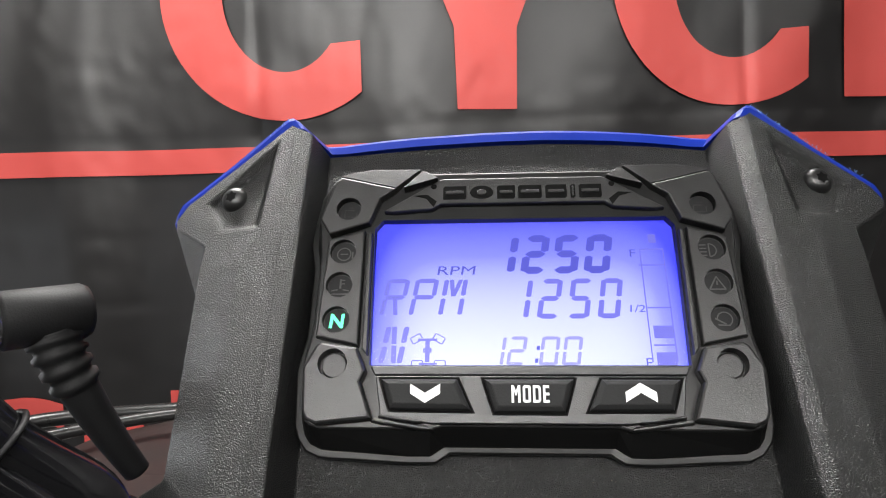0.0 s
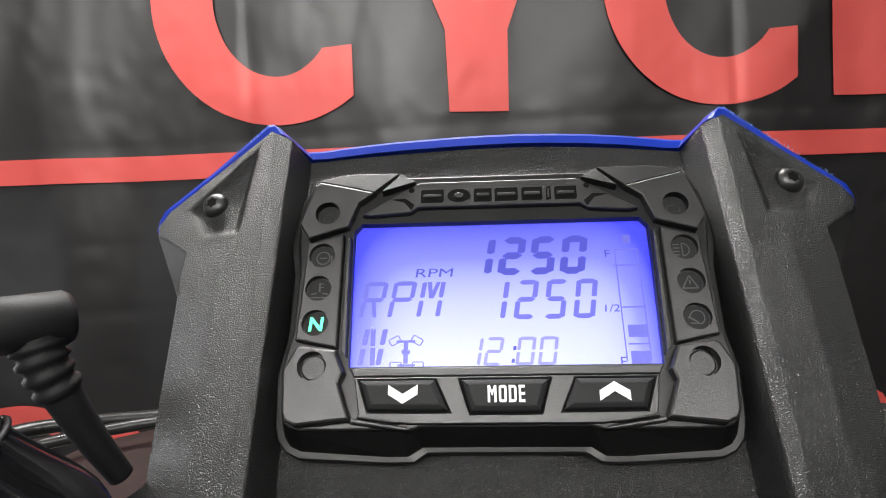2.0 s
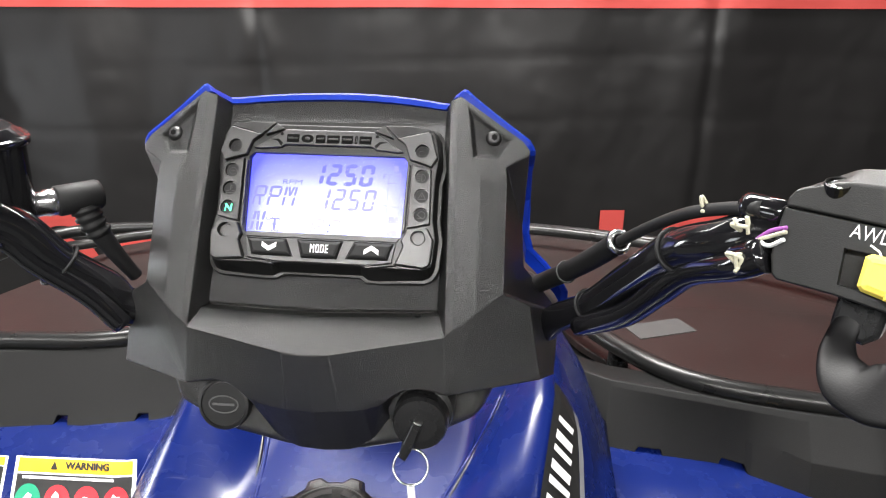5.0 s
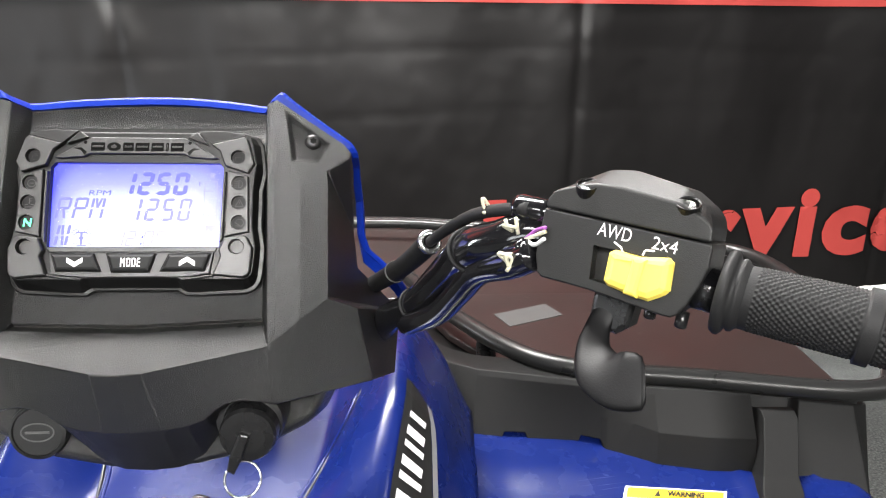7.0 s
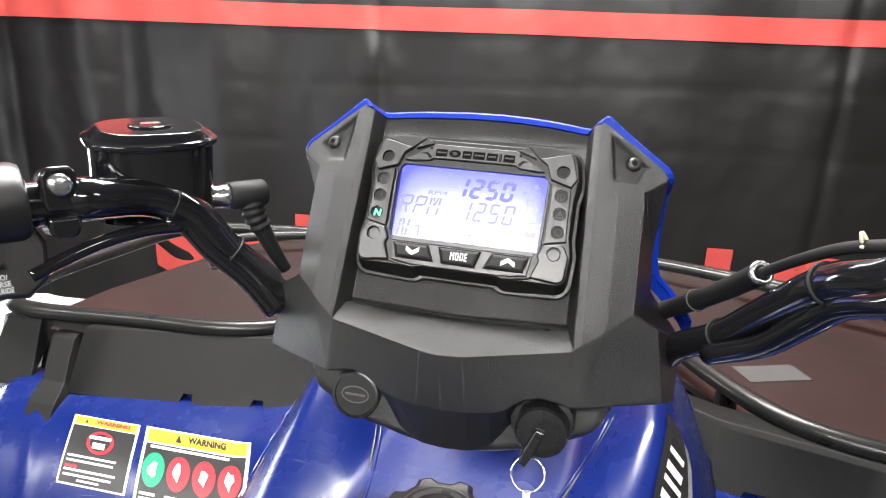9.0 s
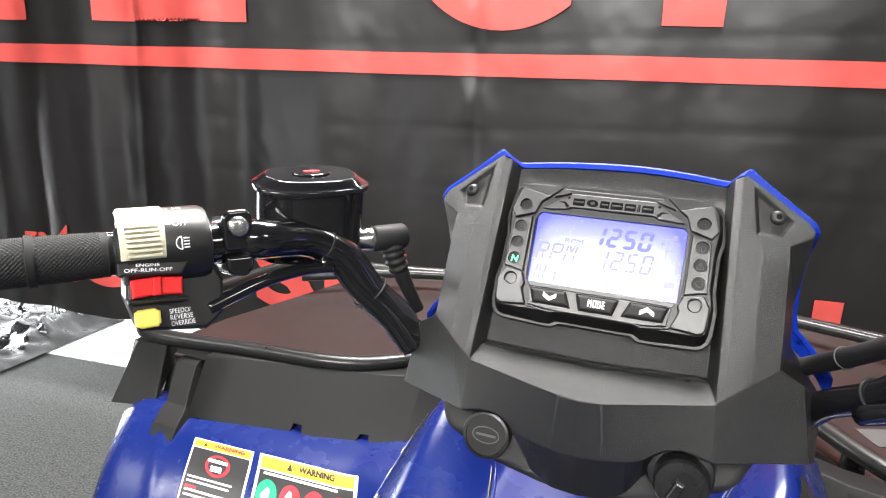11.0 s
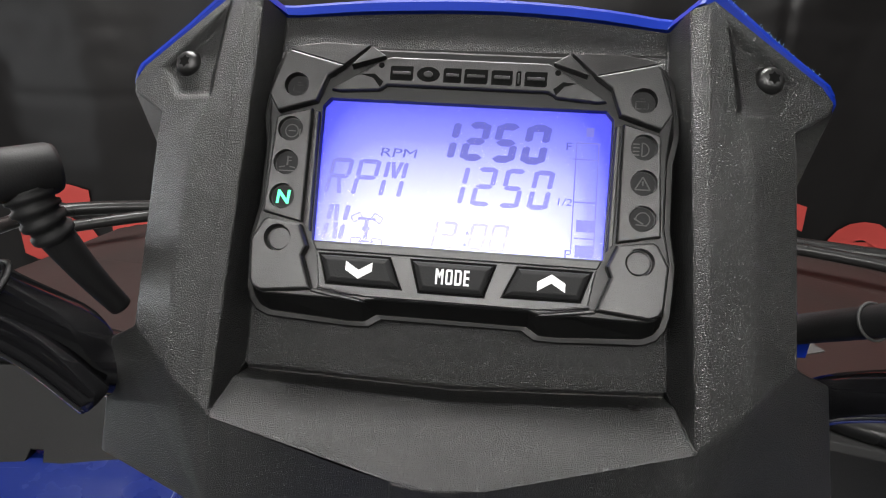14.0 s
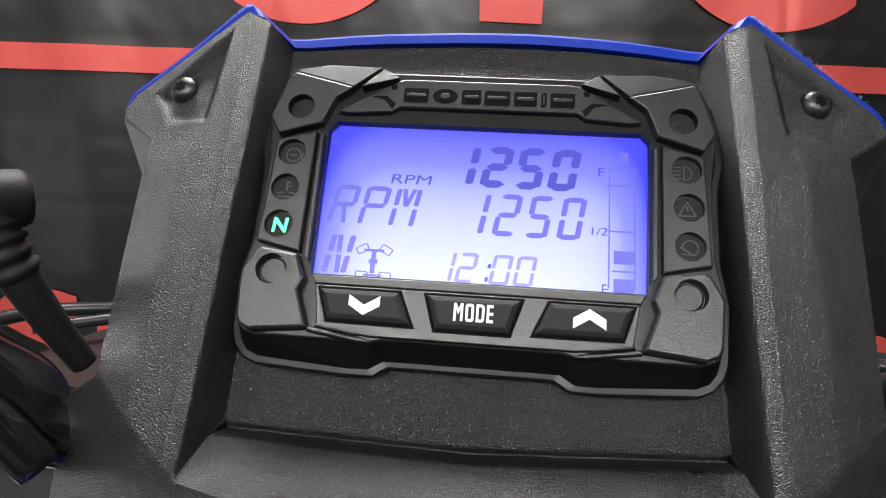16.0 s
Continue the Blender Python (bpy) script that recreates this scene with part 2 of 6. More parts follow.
def spline(pts, n=8, closed=False):
    """A smooth curve through the points."""
    P = [Vector(p) for p in pts]
    out = []
    last = len(P) if closed else len(P) - 1
    for i in range(last):
        p1, p2 = P[i], P[(i + 1) % len(P)]
        p0 = P[i - 1] if i or closed else p1 * 2 - p2
        p3 = P[(i + 2) % len(P)] if i + 2 < len(P) or closed else p2 * 2 - p1
        for k in range(n):
            t = k / n
            out.append(0.5 * (2 * p1 + (p2 - p0) * t + (2 * p0 - 5 * p1 + 4 * p2 - p3) * t * t + (3 * p1 - p0 - 3 * p2 + p3) * t ** 3))
    if not closed:
        out.append(P[-1])
    return out


def tube(bm, pts, r, n=16, closed=False, caps=True):
    """A tube round a path; r is one radius or one for each point."""
    rs = r if isinstance(r, (list, tuple)) else [r] * len(pts)
    rows, side = [], None
    for i, p in enumerate(pts):
        a = pts[i - 1] if i or closed else p
        c = pts[(i + 1) % len(pts)] if i + 1 < len(pts) or closed else p
        d = (Vector(c) - Vector(a)).normalized()
        if side is None:
            side = d.orthogonal().normalized()
        side = (side - d * side.dot(d)).normalized()
        up = d.cross(side)
        rows.append([bm.verts.new(Vector(p) + (side * math.cos(2 * math.pi * k / n) + up * math.sin(2 * math.pi * k / n)) * rs[i]) for k in range(n)])
    for i in range(len(rows) if closed else len(rows) - 1):
        a, b = rows[i], rows[(i + 1) % len(rows)]
        for k in range(n):
            bm.faces.new((a[k], a[(k + 1) % n], b[(k + 1) % n], b[k]))
    if caps and not closed:
        bm.faces.new(rows[0][::-1])
        bm.faces.new(rows[-1])
    return bm


def turned(bm, m, profile, n=24):
    """A turned form about the z axis of m: profile of (radius, height), closed at both ends."""
    rows = [[bm.verts.new(m @ Vector((r * math.cos(2 * math.pi * k / n), r * math.sin(2 * math.pi * k / n), z))) for k in range(n)] for r, z in profile]
    for a, b in zip(rows, rows[1:]):
        for k in range(n):
            bm.faces.new((a[k], a[(k + 1) % n], b[(k + 1) % n], b[k]))
    bm.faces.new(rows[0][::-1])
    bm.faces.new(rows[-1])
    return bm


def letters(text, bold=0.0):
    """Flat faces of a text, scaled to the box 0..1 across and 0..1 up (all glyphs together)."""
    cu = bpy.data.curves.new("text", "FONT")
    cu.body, cu.offset, cu.resolution_u = text, bold, 4
    ob = new("text", cu)
    me = bpy.data.meshes.new_from_object(ob.evaluated_get(bpy.context.evaluated_depsgraph_get()))
    bpy.data.objects.remove(ob)
    bm = bmesh.new()
    bm.from_mesh(me)
    bpy.data.meshes.remove(me)
    lo = Vector([min(v.co[i] for v in bm.verts) for i in range(3)])
    hi = Vector([max(v.co[i] for v in bm.verts) for i in range(3)])
    for v in bm.verts:
        v.co = Vector(((v.co.x - lo.x) / (hi.x - lo.x), (v.co.y - lo.y) / (hi.y - lo.y), 0))
    return bm


def lettering(m, text, x0, x1, y0, y1, z, bold=0.0, shear=0.0, thick=0.0):
    """A text in the box x0..x1, y0..y1 of the frame m, at height z."""
    bm = letters(text, bold)
    if thick:
        geo = bmesh.ops.extrude_face_region(bm, geom=bm.faces[:])
        for v in geo["geom"]:
            if isinstance(v, bmesh.types.BMVert):
                v.co.z = 1
    for v in bm.verts:
        y = y0 + v.co.y * (y1 - y0)
        v.co = m @ Vector((x0 + v.co.x * (x1 - x0) + shear * (y - y0), y, z + v.co.z * thick))
    return bm


def local(origin, x, y, z, unit=0.001):
    """A frame from its origin and axes, in millimetres."""
    r = Matrix((x, y, z)).transposed()
    r = Matrix((r.col[0].normalized(), r.col[1].normalized(), r.col[2].normalized())).transposed()
    return Matrix.Translation(origin) @ (r * 1.0).to_4x4() @ Matrix.Diagonal((unit, unit, unit, 1))


# ---- room ----
WALL_Y = 1.71
X0, X1, Y0, Y1, H = -3.6, 4.2, -4.0, 2.6, 3.1
bm = bmesh.new()
box(bm, Matrix(), X0 - 0.1, X1 + 0.1, Y0 - 0.1, Y1 + 0.1, -0.1, 0.0)
thing("floor", bm, CARPET, "grey short-pile carpet floor", "floor", "structure")
bm = bmesh.new()
box(bm, Matrix(), X0, X1, 2.0, Y1, 0.0, 0.006)
thing("floor_strip", bm, WHITE_PAINT, "glossy white floor sheet under the banner", "floor", "structure")
bm = bmesh.new()
box(bm, Matrix(), X0 - 0.1, X1 + 0.1, Y0 - 0.1, Y1 + 0.1, H, H + 0.1)
thing("ceiling", bm, CEIL, "plain dark grey ceiling", "ceiling", "structure")
for nm, q in (("wall_north", (X0 - 0.1, X1 + 0.1, Y1, Y1 + 0.1)), ("wall_south", (X0 - 0.1, X1 + 0.1, Y0 - 0.1, Y0)), ("wall_east", (X1, X1 + 0.1, Y0, Y1))):
    bm = bmesh.new()
    box(bm, Matrix(), *q, 0.0, H)
    thing(nm, bm, WHITE_PAINT if nm == "wall_north" else PAINT, "white painted plain wall" if nm == "wall_north" else "grey painted plain wall", "wall", "structure")

LAMP_GLOW = glowing("lamp_diffuser", (1.0, 0.98, 0.95), 3.0)


def ceiling_light(x, y, w, d, power):
    ob = base("ceiling_light", (x, y, H), "white rectangular ceiling light, unseen, added to light the room", "ceiling light")
    bm = bmesh.new()
    box(bm, Matrix.Translation((x, y, 0)), -w / 2, w / 2, -d / 2, d / 2, H - 0.05, H)
    part("housing", bm, CEIL, ob)
    bm = bmesh.new()
    box(bm, Matrix.Translation((x, y, 0)), -w / 2 + 0.02, w / 2 - 0.02, -d / 2 + 0.02, d / 2 - 0.02, H - 0.056, H - 0.05)
    part("diffuser", bm, LAMP_GLOW, ob)
    la = bpy.data.lights.new("ceiling_light", "AREA")
    la.shape, la.size, la.size_y, la.energy, la.color = "RECTANGLE", w - 0.06, d - 0.06, power, (1.0, 0.98, 0.95)
    lo = new("lamp", la)
    lo.matrix_world = Matrix.Translation((x, y, H - 0.07))
    lo.matrix_basis = Matrix.Translation((x, y, H - 0.07))
    ob["group"] = "ceiling lights"
    return ob


# west wall with two unseen windows, added to light the bike and banner
FILL_WINDOWS = [(1.6, 2.5, 0.1, 1.6, SIDE_FILL_POWER), (-3.5, -2.0, 0.25, 1.2, BACK_FILL_POWER)]
bm = bmesh.new()
m = Matrix(((0, 0, 1, 0), (1, 0, 0, 0), (0, 1, 0, 0), (0, 0, 0, 1)))
plate(bm, m, [(Y0, 0), (Y1, 0), (Y1, H), (Y0, H)], X0 - 0.1, X0, holes=[[(y0, z0), (y0, z1), (y1, z1), (y1, z0)] for y0, y1, z0, z1, p in FILL_WINDOWS])
thing("wall_west", bm, PAINT, "grey painted wall with two added window openings", "wall", "structure")
for k, (wy0, wy1, wz0, wz1, power) in enumerate(FILL_WINDOWS):
    win = tagged(new("window_%d" % (k + 1)), "unseen white-framed window, added for light from the left", "window", kind="structure")
    mid = wy0 + 0.45 * (wy1 - wy0)
    for y0, y1, z0, z1 in ((wy0, wy1, wz0, wz0 + 0.05), (wy0, wy1, wz1 - 0.05, wz1), (wy0, wy0 + 0.05, wz0 + 0.05, wz1 - 0.05), (wy1 - 0.05, wy1, wz0 + 0.05, wz1 - 0.05), (mid, mid + 0.04, wz0 + 0.05, wz1 - 0.05)):
        bm = bmesh.new()
        box(bm, Matrix(), X0 - 0.07, X0 - 0.03, y0, y1, z0, z1)
        part("window_frame", bm, WHITE_PAINT, win)
    fill_light = bpy.data.lights.new("window_light", "AREA")
    fill_light.shape, fill_light.size, fill_light.size_y, fill_light.energy, fill_light.color = "RECTANGLE", wz1 - wz0 - 0.1, wy1 - wy0 - 0.1, power, (0.95, 0.98, 1.0)
    lo = new("window_lamp", fill_light)
    lo.matrix_basis = Matrix.Translation((X0 - 0.02, (wy0 + wy1) / 2, (wz0 + wz1) / 2)) @ Matrix.Rotation(radians(-90), 4, "Y")
# glowing sheet added outside the openings
bm = bmesh.new()
box(bm, Matrix(), X0 - 0.6, X0 - 0.59, Y0 - 0.1, Y1 + 0.7, -0.2, 2.4)
thing("backdrop", bm, glowing("glowing_backdrop", (0.9, 0.95, 1.0), 2.0), "plain glowing sheet added behind the window openings", "backdrop", "structure")

for x, y, w, d, p in LAMPS:
    ceiling_light(x, y, w, d, p)


# ---- banner ----
def drape(x, z):
    """How far the hanging cloth bulges towards the room at a place."""
    sway = 0.05 * math.sin(1.3 * z + 0.4)
    f = 0.012 * math.sin(3.1 * x + 0.6 + sway) + 0.008 * math.sin(6.3 * x + 1.1 + 0.7 * z) + 0.005 * math.sin(14 * x + 2.0 * math.sin(1.7 * z))
    f += 0.006 * noise.noise(Vector((x * 3.5, z * 1.2, 0))) + 0.0022 * noise.noise(Vector((x * 11, z * 6, 3))) + 0.0010 * noise.noise(Vector((x * 26, z * 22, 7)))
    for s in (-0.40, 0.82, -1.55, 1.9):
        f -= 0.005 * math.exp(-((x - s) / 0.017) ** 2)
        f += 0.004 * math.exp(-((x - s) / 0.045) ** 2) * math.sin(z * 23 + s) * math.exp(-((z - 1.25) / 0.35) ** 2)
    for c in (1.36, 1.12, 0.95):
        f -= 0.0012 * math.exp(-((z - c - 0.02 * math.sin(2 * x)) / 0.010) ** 2)
    left = max(0.0, min(1.0, (-0.62 - x) * 1.6))
    f += left * (0.006 * math.sin(13.5 * x + 0.6 * math.sin(2 * z)) + 0.005 * math.sin(29 * x + z))
    right = max(0.0, min(1.0, (x - 1.25) * 1.2))
    f += right * 0.02 * math.sin(8 * x + 3.2 * z)
    return f


banner = base("banner", (0, WALL_Y, 0.36), "black vinyl banner with red lettering and a red stripe", "banner")
bm = bmesh.new()
NX, NZ, BX0, BX1, BZ0, BZ1 = 700, 150, -3.0, 3.3, 0.36, 2.55
rows = []
for j in range(NZ + 1):
    z = BZ0 + (BZ1 - BZ0) * j / NZ
    rows.append([bm.verts.new((BX0 + (BX1 - BX0) * i / NX, WALL_Y - drape(BX0 + (BX1 - BX0) * i / NX, z), z + 0.004)) for i in range(NX + 1)])
for a, b in zip(rows, rows[1:]):
    for i in range(NX):
        bm.faces.new((a[i], a[i + 1], b[i + 1], b[i]))
part("cloth", bm, VINYL, banner, smooth=True)
bm = bmesh.new()
tube(bm, [Vector((x, WALL_Y + 0.005, BZ1 + 0.008)) for x in (BX0 - 0.05, 0, BX1 + 0.05)], 0.016, 12)
part("hanging_rail", bm, TUBE_BLACK, banner, smooth=True)
for x in (-2.6, 0.0, 2.6):
    bm = bmesh.new()
    tube(bm, [Vector((x, WALL_Y + 0.005, z)) for z in (BZ1 + 0.01, 2.8, H)], 0.003, 8)
    part("cord", bm, RUBBER, banner, smooth=True)


def printed(name, bm, label=""):
    """Lay flat shapes (x across, y up) on the cloth as print."""
    bmesh.ops.triangulate(bm, faces=bm.faces[:])
    for _ in range(10):
        long = [e for e in bm.edges if e.calc_length() > 0.017]
        if not long:
            break
        bmesh.ops.subdivide_edges(bm, edges=long, cuts=1)
        bmesh.ops.triangulate(bm, faces=[f for f in bm.faces if len(f.verts) > 3])
    for v in bm.verts:
        x, z = v.co.x, v.co.y
        v.co = (x, WALL_Y - drape(x, z) - 0.0065, z)
    ob = part(name, bm, VINYL_RED, banner, label, smooth=True)
    return ob


def polys(*ps):
    bm = bmesh.new()
    for p in ps:
        bm.faces.new([bm.verts.new((x, y, 0)) for x, y in p])
    return bm


def letter_c(cx, cz, rx, rz, ix, iz, cut):
    """A wide round C, its arms cut upright at cut to the right of the middle."""
    bm = bmesh.new()
    a0 = math.acos(cut / rx)
    n, rim = 48, []
    for i in range(n + 1):
        a = a0 + (2 * math.pi - 2 * a0) * i / n
        o = (cx + rx * math.cos(a), cz + rz * math.sin(a))
        b = 0.62 + (2 * math.pi - 1.24) * i / n
        q = (cx + ix * math.cos(b), cz + iz * math.sin(b))
        if i in (0, n):
            q = (cx + cut, cz + (0.125 if i == 0 else -0.125))
        rim.append((bm.verts.new((*o, 0)), bm.verts.new((*q, 0))))
    for (a, b), (c, d) in zip(rim, rim[1:]):
        bm.faces.new((a, c, d, b))
    return bm


printed("stripe", polys([(BX0, 1.260), (BX1, 1.260), (BX1, 1.322), (BX0, 1.322)]), "red stripe")
printed("letter", letter_c(-0.330, 1.700, 0.308, 0.316, 0.152, 0.197, 0.187))
printed("letter", polys([(0.092, 1.398), (0.241, 1.398), (0.245, 1.60), (0.088, 1.60)], [(0.088, 1.60), (0.245, 1.60), (0.40, 2.01), (0.235, 2.01), (0.165, 1.79), (0.095, 2.01), (-0.07, 2.01)]))
printed("letter", letter_c(0.792, 1.710, 0.308, 0.316, 0.152, 0.197, 0.187))
printed("letter", polys([(1.078, 1.410), (1.47, 1.410), (1.47, 1.54), (1.232, 1.54), (1.232, 2.02), (1.078, 2.02)]))
printed("letter", polys([(-1.697, 1.40), (-1.55, 1.40), (-1.55, 1.63), (-1.276, 1.63), (-1.276, 1.40), (-1.13, 1.40), (-1.13, 2.01), (-1.276, 2.01), (-1.276, 1.76), (-1.55, 1.76), (-1.55, 2.01), (-1.697, 2.01)]))
printed("letter", polys([(-2.13, 1.40), (-1.98, 1.40), (-1.98, 2.01), (-2.13, 2.01)]))
for ch, x0, x1, tall in (("r", -2.09, -1.97, 0), ("t", -1.95, -1.82, 2), ("s", -1.79, -1.60, 0), ("S", -1.13, -0.90, 1), ("a", -0.87, -0.69, 0), ("l", -0.655, -0.592, 1), ("e", -0.57, -0.39, 0), ("s", -0.37, -0.20, 0), ("a", 0.0, 0.175, 0), ("n", 0.215, 0.39, 0), ("d", 0.43, 0.625, 1), ("S", 0.735, 0.975, 1), ("e", 1.03, 1.225, 0), ("r", 1.27, 1.40, 0), ("v", 1.40, 1.585, 0), ("i", 1.60, 1.662, 1), ("c", 1.69, 1.855, 0), ("e", 1.87, 2.06, 0)):
    bm = letters(ch, 0.045)
    top = (0.655, 0.715, 0.70)[tall]
    for v in bm.verts:
        v.co = (x0 + v.co.x * (x1 - x0), 0.485 + v.co.y * (top - 0.485), 0)
    printed("letter", bm)

bm = bmesh.new()
tube(bm, [Vector((-2.72, 2.36, z)) for z in (0.03, 1.2, 2.5)], 0.013, 14)
for a in (200, 320, 80):
    d = Vector((math.cos(radians(a)), math.sin(radians(a)), 0))
    tube(bm, spline([Vector((-2.72, 2.36, 0.34)) + d * 0.01, Vector((-2.72, 2.36, 0.26)) + d * 0.07, Vector((-2.72, 2.36, 0.10)) + d * 0.15, Vector((-2.72, 2.36, 0.012)) + d * 0.22], 8), 0.010, 12)
thing("banner_stand", bm, STEEL, "bright steel pole stand on three curved legs behind the banner", "stand", smooth=True)

GLOSSY_SHEET = material("glossy_black_plastic_sheet", (0.012, 0.012, 0.013), 0.16, var=0.2, scale=12, spec=0.8)
bm = bmesh.new()
rows = []
for j in range(41):
    row_ = []
    for i in range(41):
        x, y = -3.1 + 0.72 * i / 40, 1.72 + 0.75 * j / 40
        h = 0.05 + 0.09 * noise.noise(Vector((x * 5, y * 5, 1))) + 0.05 * abs(noise.noise(Vector((x * 13, y * 11, 4)))) + 0.02 * noise.noise(Vector((x * 30, y * 30, 9)))
        rim_ = min(i, 40 - i, j, 40 - j) / 6
        row_.append(bm.verts.new((x, y, 0.012 + max(0.0, h) * min(1.0, rim_))))
    rows.append(row_)
for p, q in zip(rows, rows[1:]):
    for i in range(40):
        bm.faces.new((p[i], p[i + 1], q[i + 1], q[i]))
thing("plastic_sheet", bm, GLOSSY_SHEET, "crumpled glossy black plastic sheet on the floor by the banner stand", "plastic sheet", smooth=True)

# ---- quad bike: frame of the body ----
A = Matrix.Translation((0.0, 0.29, 0.0)) @ Matrix.Rotation(radians(-8.5), 4, "Z")
quad = base("quad_bike", (0.0, 0.29, 0.0), "blue and black quad bike with a lit dash display", "quad bike")
POD = local((0.0344, 0.2895, 1.1035), (0.99604, -0.0889, 0.0), (0.0409, 0.458, 0.888), (-0.0789, -0.8845, 0.4598))


def sheet(bm, m, pts, faces):
    v = [bm.verts.new(m @ Vector(p)) for p in pts]
    for f in faces:
        bm.faces.new([v[i] for i in f])
    return bm


# pod cover: recessed panel, two proud pillars, wings, lower lip and underside
bm = bmesh.new()
for side in (1, -1):
    S = POD @ Matrix.Diagonal((side, 1, 1, 1))
    # recessed panel and channel wall
    sheet(bm, S, [(0, 65.2, -19), (35, 63.8 if side > 0 else 64.6, -19), (70.5, 58.8 if side > 0 else 61.6, -18.5), (70.5, -67.5, -12), (0, -70, -11.5), (73.5, 59.2 if side > 0 else 61.4, -2.2), (76, -84, 2.46), (71, -69, -14.5), (72, -71.5, -5), (78.5, 59.6 if side > 0 else 61.8, 1.785), (80.5, -80.32, 1.245)],
          [(0, 1, 2, 3, 4), (2, 5, 6, 3), (3, 7, 8, 6), (5, 9, 10, 6)])
    # groove, lip and the face under it
    sheet(bm, S, [(70.5, -67.5, -12), (0, -70, -11.5), (0, -71.6, -14.5), (71, -69, -14.5), (0, -74.5, -5), (72, -71.5, -5), (0, -97.5, 17.8), (13, -96.7, 16.6), (76, -84, 2.46)],
          [(0, 1, 2, 3), (3, 2, 4, 5), (5, 4, 6, 7, 8)])
    lip_ = [(0, -97.5, 17.8), (13, -96.7, 16.6)] + [(x, -96.7 + 12.7 * (x - 13) / 63, 16.6 - 14.14 * (x - 13) / 63) for x in (24, 36, 46, 54, 62, 69, 76)]
    edge_ = [(0, -130, -9), (16, -129.4, -9.4), (30, -127.4, -10), (40, -124, -9.6), (46, -119, -8), (52, -115.5, -7), (60, -114, -7.4), (70, -115, -9), (78, -117, -10)]
    back_ = [(0, -156, -42), (16, -155, -43), (30, -151, -46), (40, -140, -54), (46, -125, -60), (52, -117.5, -62), (60, -114, -62), (70, -113.5, -62), (80, -114, -60)]
    iv, ev, kv = ([bm.verts.new(S @ Vector(p)) for p in q] for q in (lip_, edge_, back_))
    for i in range(8):
        bm.faces.new((iv[i], ev[i], ev[i + 1], iv[i + 1]))
        bm.faces.new((ev[i + 1], ev[i], kv[i], kv[i + 1]))
    # pillar with its three-cornered screw recess
    top = 2.6 if side > 0 else 0.4
    out = [(78.5, 62.2 - top), (80, 63.3 - top), (118.5, 37.0 - top * 0.3), (122.6, 31), (121, 28), (109, 19.5), (109, -57), (80.5, -80.32)]
    tri = [(84.5, 57 - top), (110.5, 36), (103.5, 23.5), (88.5, 23)]
    hp = lambda x, y: 3 - (x - 74) * 0.27
    ov = [bm.verts.new(S @ Vector((x, y, hp(x, y)))) for x, y in out]
    tv = [bm.verts.new(S @ Vector((x, y, hp(x, y)))) for x, y in tri]
    deep = [bm.verts.new(S @ Vector((x, y, hp(x, y) - d))) for (x, y), d in zip(inset(tri, 2.6), (3.6, 2.0, 0.7, 2.4))]
    for i in range(4):
        bm.faces.new((tv[i], tv[(i + 1) % 4], deep[(i + 1) % 4], deep[i]))
    bm.faces.new(deep)
    mi, mid_, mo, ml = (bm.verts.new(S @ Vector(p)) for p in ((79.23, 10, hp(79.23, 0)), (93.5, 10, hp(93.5, 0) + 1.7), (109, 10, hp(109, 0)), (93.5, -69.68, hp(93.5, 0) + 1.9)))
    for f in ((ov[0], ov[1], tv[0]), (ov[1], ov[2], tv[1], tv[0]), (ov[2], ov[3], ov[4], tv[1]), (ov[4], ov[5], tv[2], tv[1]), (ov[5], mo, mid_, tv[3], tv[2]), (mid_, mi, ov[0], tv[0], tv[3]), (mi, mid_, ml, ov[7]), (mid_, mo, ov[6], ml)):
        bm.faces.new(f)
    # wing and sides
    sheet(bm, S, [(109, -57, hp(109, 0)), (125, -62, -20), (133.5, -106, -36), (78, -117, -10), (76, -84, hp(76, 0)), (147, -60, -90), (146, -104, -88), (120.5, -8, -54), (109, 19.5, hp(109, 0)), (122.6, 31, hp(122.6, 0)), (122, 27, -36), (80, -114, -60), (93.5, -69.68, hp(93.5, 0) + 1.9), (80.5, -80.32, 1.245), (122.5, -33, -62), (121, 28, hp(121, 0))],
          [(12, 13, 4, 3), (0, 12, 3, 2, 1), (1, 2, 6, 5), (0, 1, 5), (0, 5, 14, 7, 8), (8, 7, 10, 9, 15), (2, 3, 11, 6)])
bmesh.ops.remove_doubles(bm, verts=bm.verts[:], dist=0.0002)
pod_cover = part("pod_cover", bm, POD_PLASTIC, quad, "grained black plastic dash pod cover", bevel=0.0026, segs=3, angle=5)
bm = bmesh.new()
plate(bm, POD, [(-104, 46), (-70, 50), (70, 50), (104, 46), (102, -60), (98, -88), (72, -100), (0, -116), (-72, -100), (-98, -88), (-102, -60)][::-1], -24, -18)
part("backing", bm, DEEP_BLACK, pod_cover)
bm = bmesh.new()
plate(bm, POD, [(-112, -98), (-98, -130), (-60, -147), (-25, -154), (25, -154), (60, -147), (96, -130), (112, -98)], -110, -41)
part("lower_shell", bm, POD_PLASTIC, pod_cover, "black plastic lower dash shell", bevel=0.007, segs=3)

# blue cowl behind the cover: a rim that shows along the top edge and down the sides
bm = bmesh.new()
rim = []
